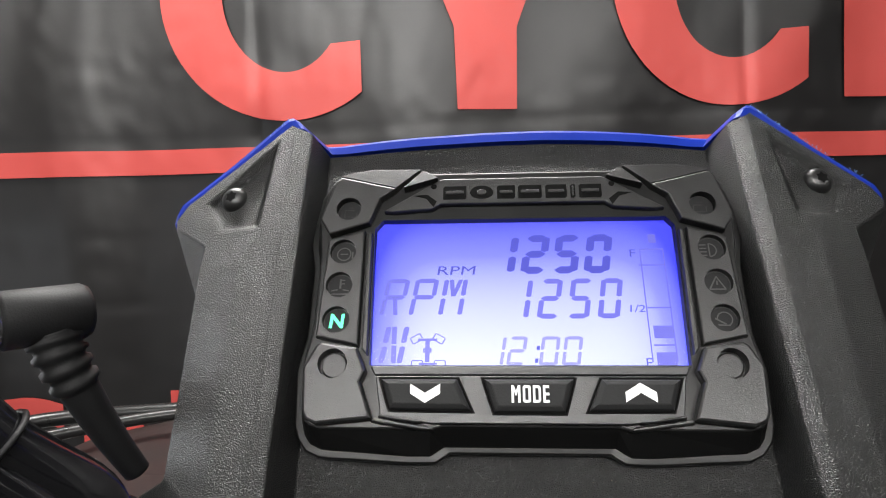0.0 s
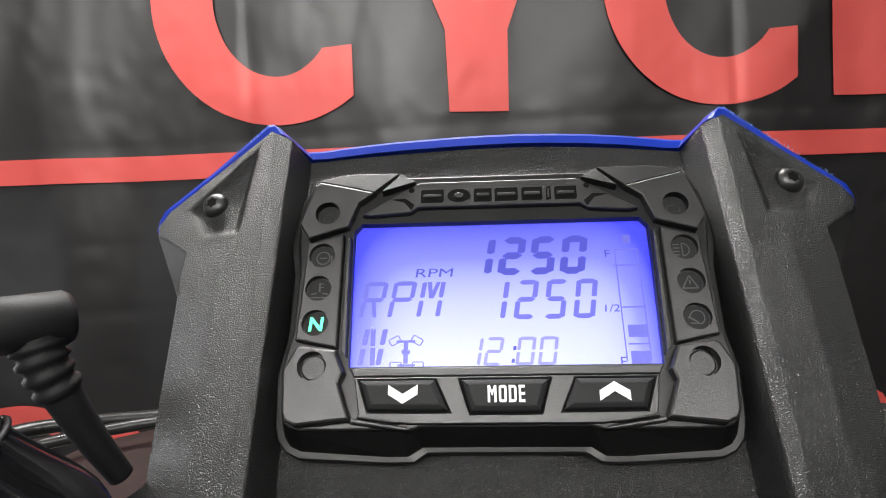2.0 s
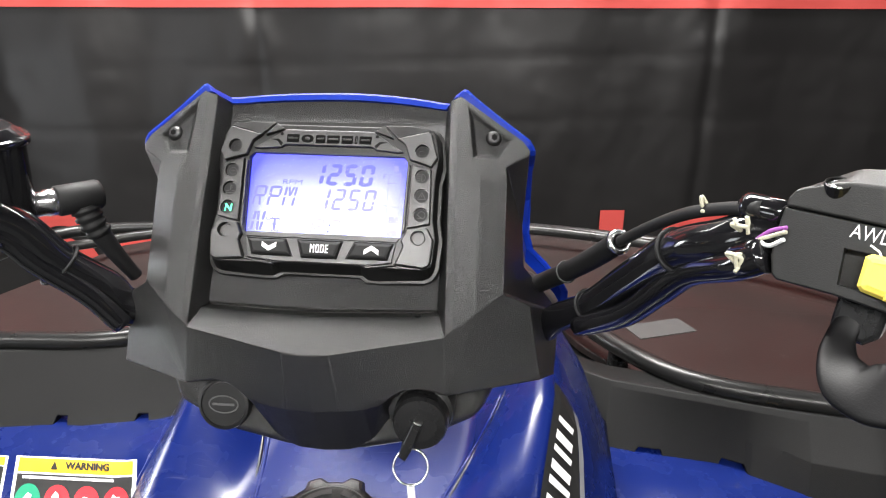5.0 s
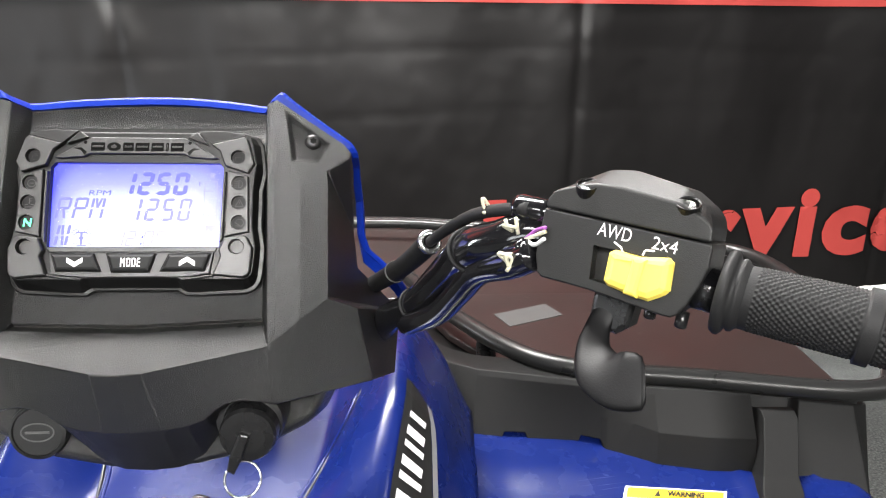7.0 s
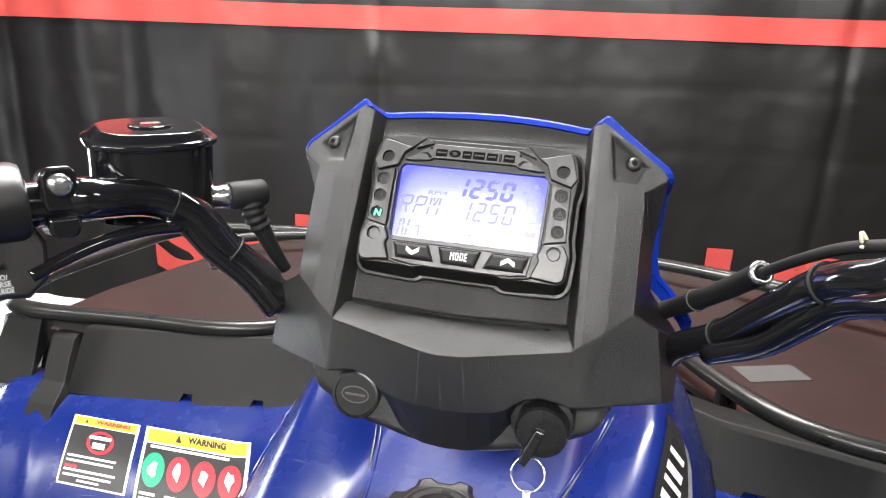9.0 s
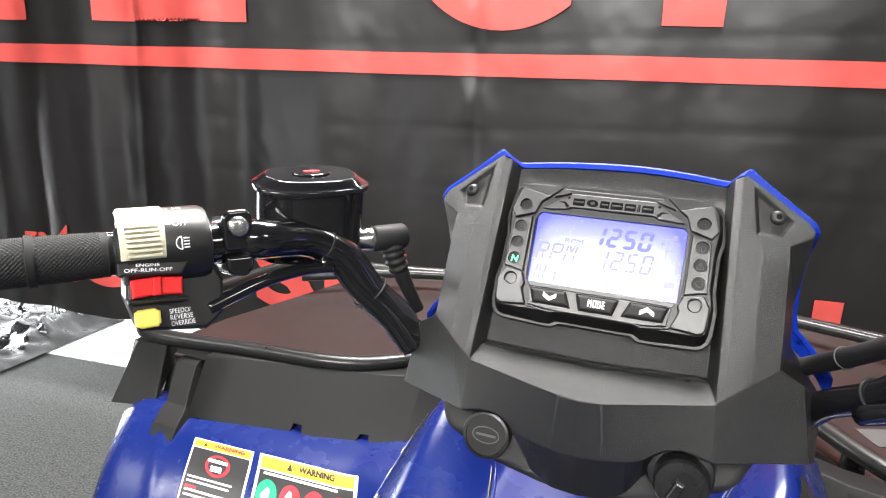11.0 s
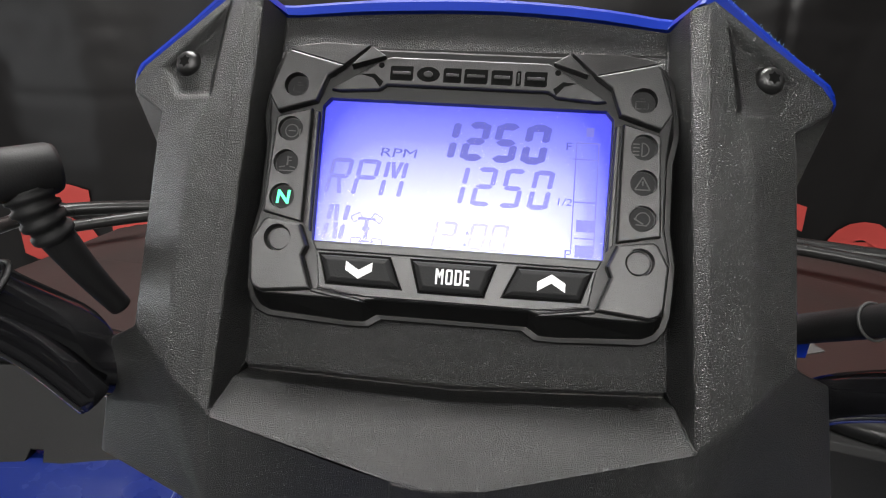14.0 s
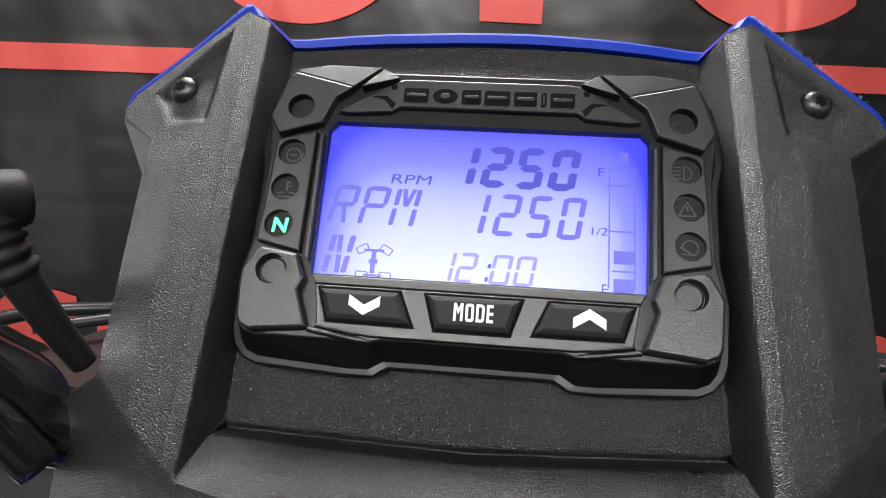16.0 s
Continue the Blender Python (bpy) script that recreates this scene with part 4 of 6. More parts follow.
def segments(bm, ch, x, y, w, h, t, z=-3.75, shear=0.17):
    """Slanted seven-segment strokes of one character; k, m, n are slanting strokes."""
    g = t * 0.28

    def stroke(pts):
        bm.faces.new([bm.verts.new(GA @ Vector((x + px + shear * py, y + py, z))) for px, py in pts])

    def hor(yy):
        stroke([(g, yy + t / 2), (t, yy + t), (w - t, yy + t), (w - g, yy + t / 2), (w - t, yy), (t, yy)])

    def ver(xx, y0, y1):
        stroke([(xx, y0 + t / 2), (xx + t / 2, y0 + g), (xx + t, y0 + t / 2), (xx + t, y1 - t / 2), (xx + t / 2, y1 - g), (xx, y1 - t / 2)])

    for s in SEG[ch]:
        if s == "a":
            hor(h - t)
        elif s == "g":
            hor(h / 2 - t / 2)
        elif s == "d":
            hor(0)
        elif s == "f":
            ver(0, h / 2, h)
        elif s == "e":
            ver(0, 0, h / 2)
        elif s == "b":
            ver(w - t, h / 2, h)
        elif s == "c":
            ver(w - t, 0, h / 2)
        elif s == "k":
            stroke([(w * 0.5 - 0.4 * t, h / 2 - 0.15 * t), (w * 0.5 + 0.5 * t, h / 2 - 0.15 * t), (w - t * 1.1, t * 0.3), (w - 2.0 * t, t * 0.3)])
        elif s == "m":
            stroke([(t * 1.1, h - t * 0.3), (t * 2.0, h - t * 0.3), (w * 0.5 + 0.4 * t, h / 2 + 0.15 * t), (w * 0.5 - 0.5 * t, h / 2 + 0.15 * t)])
        elif s == "n":
            stroke([(w - t * 1.1, h - t * 0.3), (w - t * 2.0, h - t * 0.3), (w * 0.5 - 0.4 * t, h / 2 + 0.15 * t), (w * 0.5 + 0.5 * t, h / 2 + 0.15 * t)])


def digits(name, text, x, y, w, h, step, t, ink=LCD_THIN):
    for i, ch in enumerate(text):
        bm = bmesh.new()
        segments(bm, ch, x + i * step, y, w, h, t)
        part(name, bm, ink, display)


digits("digit", "1250", -11.4, 5.0, 8.2, 13.8, 10.1, 2.5, LCD_INK)
digits("digit", "1250", -6.0, -10.2, 6.8, 13.4, 9.4, 1.65)
digits("display_letter", "RPM", -46.4, -9.2, 7.6, 12.8, 9.4, 1.5)
digits("display_letter", "N", -45.8, -24.9, 7.4, 12.8, 9, 1.7)
digits("clock_digit", "12", -12.8, -25.1, 5.4, 9.2, 6.4, 1.05, LCD_FAINT)
digits("clock_digit", "00", 3.4, -25.1, 5.6, 9.2, 6.9, 1.05, LCD_FAINT)
for y in (-24.2, -20.2):
    bm = bmesh.new()
    k = 0.17 * (y + 26)
    sheet(bm, GA, [(2.0 + k, y, -3.75), (3.0 + k, y, -3.75), (3.2 + k, y + 1.3, -3.75), (2.2 + k, y + 1.3, -3.75)], [(0, 1, 2, 3)])
    part("colon_dot", bm, LCD_INK, display)
part("unit", lettering(GA, "RPM", -28.0, -15.9, 4.9, 7.9, -3.75, 0.0, 0.15), LCD_INK, display)
part("scale_mark", lettering(GA, "F", 34.2, 36.0, 10.6, 13.2, -3.75, 0.0), LCD_INK, display)
part("scale_mark", lettering(GA, "1/2", 32.4, 37.0, -8.2, -5.8, -3.75, 0.0, 0.1), LCD_INK, display)
part("scale_mark", lettering(GA, "E", 35.6, 37.4, -25.6, -22.8, -3.75, 0.0), LCD_INK, display)
for x0, x1, y0, y1 in ((37.3, 37.7, -24, 13.4), (44.6, 45.0, -24, 13.4), (37.3, 45.0, 13.0, 13.5), (36.6, 44.6, 7.4, 7.9), (37.8, 45.2, -7.0, -6.5), (38.8, 44.6, -16.6, -12.6), (38.8, 44.6, -25.0, -21.0), (38.4, 45.0, -19.0, -18.5), (40.4, 43.0, 15.4, 18.6)):
    bm = bmesh.new()
    sheet(bm, GA, [(x0, y0, -3.75), (x1, y0, -3.75), (x1, y1, -3.75), (x0, y1, -3.75)], [(0, 1, 2, 3)])
    part("fuel_scale", bm, LCD_THIN, display)
bm = bmesh.new()
for x0, x1, y0, y1 in ((-31.2, -29.8, -24.0, -16.5), (-33.5, -27.5, -17.3, -16.5), (-33, -27.5, -24.9, -24.2), (-31.8, -29.2, -21, -19.6)):
    sheet(bm, GA, [(x0, y0, -3.75), (x1, y0, -3.75), (x1, y1, -3.75), (x0, y1, -3.75)], [(0, 1, 2, 3)])
for cx, cy, a in ((-34.0, -16.6, 0.5), (-27.0, -16.6, -0.5), (-33.6, -24.6, 0), (-26.6, -24.6, 0)):
    c, s = math.cos(a), math.sin(a)
    for x0, x1, y0, y1 in ((-1.6, 1.6, 0.9, 1.25), (-1.6, 1.6, -1.25, -0.9), (-1.9, -1.5, -1, 1), (1.5, 1.9, -1, 1)):
        sheet(bm, GA, [(cx + x * c - y * s, cy + x * s + y * c, -3.75) for x, y in ((x0, y0), (x1, y0), (x1, y1), (x0, y1))], [(0, 1, 2, 3)])
part("axle_symbol", bm, LCD_THIN, display)
part("neutral_letter", lettering(GA, "N", -61.2, -56.8, -14.2, -9.6, 0.0, 0.03, 0.08), GREEN_GLOW, gauge, "lit green letter")

# ---- front rack, skirts and fenders ----
RZ = 0.83


def rack_path(s):
    return [(s * 0.15, 0.60), (s * 0.18, 0.54), (s * 0.235, 0.43), (s * 0.305, 0.335), (s * 0.375, 0.295), (s * 0.50, 0.275), (s * 0.655, 0.25), (s * 0.715, 0.275), (s * 0.755, 0.37), (s * 0.76, 0.52), (s * 0.75, 0.67), (s * 0.68, 0.735), (s * 0.5, 0.785), (s * 0.2, 0.865), (0, 0.875)]


bm = bmesh.new()
for s in (1, -1):
    tube(bm, spline([A @ Vector((x, y, RZ)) for x, y in rack_path(s)], 6), 0.0115, 14)
    tube(bm, spline([A @ Vector((s * x, y, z)) for x, y, z in ((0.0, 0.80, 0.85), (0.2, 0.79, 0.85), (0.5, 0.70, 0.845), (0.66, 0.61, 0.835))], 6), 0.009, 12)
rack = part("front_rack", bm, TUBE_BLACK, quad, "black steel tube front rack", smooth=True)
bm = bmesh.new()
outline = [(0.165, 0.56), (0.22, 0.44), (0.30, 0.335), (0.375, 0.296), (0.50, 0.277), (0.655, 0.255), (0.69, 0.30), (0.69, 0.42), (0.66, 0.60), (0.62, 0.70), (0.5, 0.775), (0.35, 0.815), (0.2, 0.855), (0.0, 0.865)]
outline = inset(outline + [(-x, y) for x, y in outline[-2::-1]], 0.004)
plate(bm, A, outline, 0.79, 0.80, 0.002, height=lambda x, y: 0.024 * max(0.0, min(1.0, (y - 0.62) / 0.16)))
part("rack_deck", bm, PLATE_BROWN, rack, "dark brown-black flat deck")
bm = bmesh.new()
box(bm, A @ Matrix.Translation((0.34, 0.505, 0)) @ Matrix.Rotation(0.45, 4, "Z"), -0.045, 0.045, -0.022, 0.022, 0.8002, 0.8012)
part("sticker", bm, GREY_STICKER, rack, "grey blank sticker")
for s in (1, -1):
    for x, y in ((0.27, 0.385), (0.66, 0.265)):
        bm = bmesh.new()
        turned(bm, A @ Matrix.Translation((s * x, y, 0)), [(0.013, 0.79), (0.013, 0.822), (0.011, 0.826)], 16)
        part("post", bm, SMOOTH_BLACK, rack, smooth=True)

PROFILE = [(0.32, 0.752), (0.245, 0.751), (0.205, 0.748), (0.165, 0.732), (0.115, 0.69), (0.065, 0.62), (0.035, 0.52), (0.02, 0.36)]


def fender_edge(v):
    """Where the fender ends on its outer side: it narrows towards its lower rim."""
    return 0.668 - 0.026 * max(0.0, v - 2.0) + 0.0014 * max(0.0, v - 2.0) ** 2


def fender_at(s, x, v):
    """A place on the fender: x across from the middle, v from 0 at the skirt to 7 at the lower rim."""
    i = min(max(int(v), 0), len(PROFILE) - 2)
    t = v - i
    P = [Vector((*p, 0)) for p in PROFILE]
    p1, p2 = P[i], P[i + 1]
    p0, p3 = P[max(i - 1, 0)], P[min(i + 2, len(P) - 1)]
    p = 0.5 * (2 * p1 + (p2 - p0) * t + (2 * p0 - 5 * p1 + 4 * p2 - p3) * t * t + (3 * p1 - p0 - 3 * p2 + p3) * t ** 3)
    dz = -0.014 * max(0, (x - fender_edge(v) + 0.03) / 0.03) ** 2 - 0.02 * (x - 0.4)
    dz += 0.004 * math.exp(-((x - 0.572 + 0.032 * (v - 2.6)) / 0.007) ** 2)
    dz += 0.003 * math.exp(-((x - 0.535) / 0.006) ** 2) if s > 0 else 0
    dz += 0.012 * max(0, (0.28 - x) / 0.1)
    return A @ Vector((s * x, p.x - 0.06 * (x - 0.4), p.y + dz))


for s in (1, -1):
    S = A @ Matrix.Diagonal((s, 1, 1, 1))
    bm = bmesh.new()
    # main skirt: sloping face under the rack tube, notched lower edge; each station: lower x and y, notch, drop, bulge
    if s > 0:
        tops = [(0.185, 0.40), (0.19, 0.367), (0.213, 0.327), (0.254, 0.306), (0.36, 0.284), (0.455, 0.264), (0.548, 0.256)]
        line_ = [(0.188, 0.34, 0, -0.02, 0), (0.20, 0.305, 0, -0.008, 0), (0.218, 0.283, 0, -0.002, 0), (0.246, 0.267, 0, 0, 0), (0.260, 0.269, 0, 0, 0), (0.277, 0.271, 0, 0, 0), (0.283, 0.271, 1, 0, 0), (0.309, 0.270, 1, 0, 0), (0.314, 0.270, 0, 0, 0), (0.345, 0.269, 0, 0, 0), (0.366, 0.268, 0, 0, 0), (0.371, 0.267, 1, 0, 0), (0.393, 0.258, 1, 0, 0), (0.398, 0.252, 0, 0.003, 0), (0.425, 0.238, 0, 0.008, 0.001), (0.447, 0.227, 0, 0.012, 0.008), (0.50, 0.2175, 0, 0.014, 0.010), (0.548, 0.2165, 0, 0.014, 0.010)]
    else:
        tops = [(0.20, 0.40), (0.235, 0.33), (0.295, 0.308), (0.40, 0.277), (0.47, 0.265), (0.552, 0.240)]
        line_ = [(0.206, 0.345, 0, -0.012, 0), (0.209, 0.30, 0, -0.004, 0), (0.216, 0.265, 0, 0, 0), (0.24, 0.253, 0, 0, 0), (0.268, 0.246, 0, 0, 0), (0.284, 0.243, 0, 0, 0), (0.288, 0.242, 1, 0, 0), (0.302, 0.239, 1, 0, 0), (0.306, 0.238, 0, 0, 0), (0.335, 0.231, 0, 0, 0), (0.360, 0.224, 0, 0, 0), (0.377, 0.223, 0, 0, 0), (0.381, 0.223, 1, 0, 0), (0.395, 0.2225, 1, 0, 0), (0.399, 0.222, 0, 0, 0), (0.45, 0.213, 0, 0, 0), (0.50, 0.205, 0, 0, 0), (0.552, 0.1965, 0, 0, 0)]

    def row(pts, x):
        for (xa, ya), (xb, yb) in zip(pts, pts[1:]):
            if xa <= x <= xb:
                return ya + (yb - ya) * (x - xa) / (xb - xa)
        return pts[-1][1] if x > pts[-1][0] else pts[0][1]

    rows = []
    for xl, yl, up, drop, bulge in line_:
        xt = min(max(xl + 0.008 * (1 if xl < 0.3 else 0), tops[0][0]), 0.552)
        yt = row(tops, xt)
        zl = 0.747 - drop + 0.013 * up
        f = (0.823 - zl) / 0.076 if up else 1.0
        rows.append([Vector((xt, yt + 0.035, 0.822)), Vector((xt, yt, 0.823)), Vector((xt, yt - 0.004, 0.818)), Vector(((xt + xl) / 2, (yt + yl) / 2 - bulge, 0.785)), Vector((xt + (xl - xt) * f, yt + (yl - yt) * f, zl)), Vector((xt + (xl - xt) * f, yt + (yl - yt) * f + 0.012, zl))])
    vs = [[bm.verts.new(S @ p) for p in r] for r in rows]
    for a, b2 in zip(vs, vs[1:]):
        for k in range(5):
            bm.faces.new((a[k], b2[k], b2[k + 1], a[k + 1]))
    skirt = part("rack_skirt", bm, SKIRT_PLASTIC, quad, "charcoal moulded plastic rack skirt", bevel=0.0012)
    bm = bmesh.new()
    pts = [(0.626, 0.252, 0.817), (0.684, 0.248, 0.813), (0.612, 0.208, 0.738), (0.688, 0.196, 0.732), (0.708, 0.262, 0.806), (0.710, 0.236, 0.735), (0.626, 0.29, 0.817), (0.684, 0.29, 0.813), (0.708, 0.29, 0.806)]
    ox = -0.025 if s > 0 else 0.018
    pts = [(x + ox, y, z) for x, y, z in pts]
    sheet(bm, S, pts, [(0, 1, 3, 2), (1, 4, 5, 3), (0, 6, 7, 1), (1, 7, 8, 4), (0, 2, 6)])
    part("skirt_end", bm, SKIRT_PLASTIC, skirt, bevel=0.002)
    bm = bmesh.new()
    sheet(bm, S, [(0.546, 0.275, 0.815), (0.632 + ox, 0.272, 0.812), (0.622 + ox, 0.232, 0.738), (0.544, 0.228, 0.740)], [(0, 1, 2, 3)])
    part("recess", bm, SKIRT_PLASTIC, skirt)
    # strap down the recess, leaning inwards, with a stepped foot on the fender
    bm = bmesh.new()
    prof = [(0.262, 0.802, 0.590), (0.254, 0.803, 0.590), (0.246, 0.798, 0.590), (0.226, 0.776, 0.582), (0.208, 0.754, 0.574), (0.192, 0.747, 0.569), (0.178, 0.738, 0.565), (0.164, 0.722, 0.562), (0.158, 0.707, 0.560)]
    if s > 0:
        prof = [(y, z, x - 0.014 + 0.010 * (0.80 - z) / 0.09) for y, z, x in prof]
    vs = []
    for k, (y, z, xm) in enumerate(prof):
        w = 0.0185 if k < 5 else 0.021
        vs.append([bm.verts.new(S @ Vector((xm + dx, y - d, z + d * 0.6))) for dx, d in ((-w - 0.002, -0.008), (-w, 0.010), (w, 0.010), (w + 0.002, -0.008))])
    for a, b2 in zip(vs, vs[1:]):
        for k in range(3):
            bm.faces.new((a[k], a[k + 1], b2[k + 1], b2[k]))
    bm.faces.new(vs[-1])
    part("strap", bm, SKIRT_PLASTIC, skirt, bevel=0.0015)
    bm = bmesh.new()
    vs = []
    for j in range(57):
        vs.append([bm.verts.new(fender_at(s, 0.16 + (fender_edge(j / 8) - 0.16) * i / 60, j / 8)) for i in range(61)])
    for a, b2 in zip(vs, vs[1:]):
        for i in range(60):
            bm.faces.new((a[i], a[i + 1], b2[i + 1], b2[i]))
    fender = part("front_fender", bm, BLUE_PLASTIC, quad, "glossy blue plastic front fender with scuffs", smooth=True)
    for ob in (fender, skirt):
        sol = ob.modifiers.new("thickness", "SOLIDIFY")
        sol.thickness, sol.offset = 0.002, 0.0


def on_fender(parent, s, box4, name, polys2, mat, lift, label=""):
    """Flat shapes given in a label's own square (0..1 each way, y up) laid on the fender. box4: x at its left and right seen by the
    rider, v at its upper and lower edge."""
    xl, xr, vt, vb, lean = box4
    bm = bmesh.new()
    for poly in polys2:
        mid = Vector((sum(p[0] for p in poly) / len(poly), sum(p[1] for p in poly) / len(poly)))
        vs = []
        for a, c in poly:
            x, v = xl + (xr - xl) * a + lean * (1 - c), vb + (vt - vb) * c
            p = fender_at(s, abs(x), v)
            dn = (fender_at(s, abs(x) + 0.003, v) - p).cross(fender_at(s, abs(x), v + 0.03) - p).normalized()
            if dn.z < 0:
                dn = -dn
            vs.append(bm.verts.new(p + dn * lift))
        bm.faces.new(vs)
    return part(name, bm, mat, parent, label)


def rect(x0, x1, y0, y1, n=4):
    return [(x0 + (x1 - x0) * i / n, y0) for i in range(n + 1)] + [(x0 + (x1 - x0) * i / n, y1) for i in range(n, -1, -1)]


def strips(x0, x1, y0, y1, n=4):
    xs, ys = [x0 + (x1 - x0) * i / 12 for i in range(13)], [y0 + (y1 - y0) * i / n for i in range(n + 1)]
    return [[(a, c), (b2, c), (b2, d), (a, d)] for a, b2 in zip(xs, xs[1:]) for c, d in zip(ys, ys[1:])]


def disc(cx, cy, rx, ry, n=14):
    """A round sign as level strips."""
    out = []
    for i in range(n):
        a, b2 = math.pi * (i / n - 0.5), math.pi * ((i + 1) / n - 0.5)
        out.append([(cx - rx * math.cos(a), cy + ry * math.sin(a)), (cx + rx * math.cos(a), cy + ry * math.sin(a)), (cx + rx * math.cos(b2), cy + ry * math.sin(b2)), (cx - rx * math.cos(b2), cy + ry * math.sin(b2))])
    return out


def warning_label(parent, s, box4, icons, rnd):
    """A warning label: yellow heading, black field, round signs and lines of unreadable print as bars."""
    sheet_ = on_fender(parent, s, box4, "warning_label", strips(0, 1, 0, 1, 20), WHITE_INK, 0.0012, "white-edged warning label with yellow heading")
    on_fender(sheet_, s, box4, "heading", strips(0.03, 0.97, 0.82, 0.975, 5), LABEL_YELLOW, 0.0018)
    on_fender(sheet_, s, box4, "field", strips(0.03, 0.97, 0.02, 0.80, 16), LABEL_BLACK, 0.0019)
    w = abs(box4[1] - box4[0])
    bm = letters("WARNING", 0.05)
    xl, xr, vt, vb, lean = box4
    for v in bm.verts:
        a, c = (0.42 if icons > 1 else 0.36) + v.co.x * (0.36 if icons > 1 else 0.52), 0.855 + v.co.y * 0.085
        x, d = abs(xl + (xr - xl) * a + lean * (1 - c)), vb + (vt - vb) * c
        p = fender_at(s, x, d)
        dn = (fender_at(s, x + 0.003, d) - p).cross(fender_at(s, x, d + 0.03) - p).normalized()
        v.co = p + dn * (0.0032 if dn.z > 0 else -0.0032)
    part("heading_text", bm, LABEL_BLACK if icons > 1 else LABEL_RED, sheet_)
    a0 = 0.33 if icons > 1 else 0.22
    on_fender(sheet_, s, box4, "hazard_triangle", [[(a0 - 0.03, 0.85), (a0 + 0.03, 0.85), (a0, 0.95)]], LABEL_BLACK, 0.0026)
    for k in range(icons):
        cx = (0.145 + 0.235 * k) if icons > 1 else 0.5
        r = 0.105 if icons > 1 else 0.2
        cy = 0.57
        yr = r * (1.35 if icons > 1 else 0.85)
        on_fender(sheet_, s, box4, "round_sign", disc(cx, cy, r, yr), LABEL_GREEN if (k == 0 and icons > 1) else LABEL_RED, 0.0026)
        if icons == 1:
            on_fender(sheet_, s, box4, "round_sign", disc(cx, cy, r * 0.75, yr * 0.75), LABEL_BLACK, 0.0032)
        blob = [[(cx + r * rnd.uniform(0.2, 0.5) * math.cos(q * math.pi / 5), cy + yr * rnd.uniform(0.3, 0.65) * math.sin(q * math.pi / 5)) for q in range(10)]] if icons > 1 else [rect(cx - 0.16, cx + 0.16, cy + 0.03, cy + 0.08, 1), rect(cx - 0.09, cx + 0.09, cy - 0.1, cy - 0.02, 1)]
        on_fender(sheet_, s, box4, "sign_symbol", blob, WHITE_INK, 0.0042)
        if icons > 1:
            for j in range(4 - k % 2):
                y = 0.37 - j * 0.035
                on_fender(sheet_, s, box4, "print_line", [rect(cx - 0.09, cx + rnd.uniform(0.05, 0.1), y, y + 0.02, 1)], WHITE_INK, 0.0026)
    ys = (0.755,) if icons > 1 else (0.33, 0.27, 0.16, 0.10)
    for y in ys:
        on_fender(sheet_, s, box4, "print_line", [rect(0.08, rnd.uniform(0.75, 0.94), y, y + 0.025, 1)], WHITE_INK, 0.0026)
    for y in ((0.16, 0.10, 0.06) if icons > 1 else (0.05,)):
        on_fender(sheet_, s, box4, "print_line", [rect(0.30, rnd.uniform(0.6, 0.9), y, y + 0.022, 1)], WHITE_INK, 0.0026)
    on_fender(sheet_, s, box4, "print_line", [rect(0.08, 0.26, 0.16 if icons > 1 else 0.20, 0.19 if icons > 1 else 0.23, 1)], LABEL_RED, 0.0026)


rnd = random.Random(4)
warning_label(quad, -1, (-0.512, -0.416, 2.68, 4.02, 0.028), 1, rnd)
warning_label(quad, -1, (-0.407, -0.264, 2.66, 4.7, 0.045), 4, rnd)
warning_label(quad, 1, (0.404, 0.508, 2.15, 4.0, -0.03), 4, rnd)

# tank cover and side panels in the middle
TX = 0.03
TANK = [(-0.20, 0.79, 0.765, 0.66), (-0.12, 0.825, 0.80, 0.70), (-0.05, 0.848, 0.83, 0.735), (0.0, 0.856, 0.855, 0.76), (0.05, 0.862, 0.893, 0.775), (0.10, 0.868, 0.92, 0.785), (0.16, 0.875, 0.93, 0.79), (0.26, 0.88, 0.92, 0.79)]


def tank_at(x, q):
    """A place on the tank cover: x across from its middle, q along the bike."""
    ks = [k[0] for k in TANK]
    i = min(max([j for j in range(len(ks)) if ks[j] <= q] or [0]), len(ks) - 2)
    t = (q - ks[i]) / (ks[i + 1] - ks[i])
    zc, zr, zo = (TANK[i][n] + (TANK[i + 1][n] - TANK[i][n]) * t for n in (1, 2, 3))
    half = [(0.0, zc), (0.05, zc), (0.085, zc - 0.004), (0.115, zc + 0.6 * (zr - zc)), (0.140, zr), (0.152, zr - 0.004), (0.185, zr * 0.5 + zo * 0.5 + 0.008), (0.215, zo)]
    ax = min(abs(x), 0.2149)
    for (xa, za), (xb, zb) in zip(half, half[1:]):
        if xa <= ax <= xb:
            z = za + (zb - za) * (ax - xa) / (xb - xa)
            break
    return A @ Vector((TX + x * (1 - 0.17 * max(0.0, min(1.0, (0.10 - q) / 0.18)) if x > 0 else 1), q, z))


bm = bmesh.new()
vs = [[bm.verts.new(tank_at(-0.2149 + 0.4298 * i / 86, -0.20 + 0.46 * j / 40)) for i in range(87)] for j in range(41)]
for a, b2 in zip(vs, vs[1:]):
    for i in range(86):
        bm.faces.new((a[i], a[i + 1], b2[i + 1], b2[i]))
for _ in range(3):
    bmesh.ops.smooth_vert(bm, verts=bm.verts[:], factor=0.5, use_axis_x=False, use_axis_y=False, use_axis_z=True)
tank = part("tank_cover", bm, BLUE_PLASTIC, quad, "glossy blue plastic tank cover with scratches", smooth=True)
sol = tank.modifiers.new("thickness", "SOLIDIFY")
sol.thickness, sol.offset = 0.002, 0.0


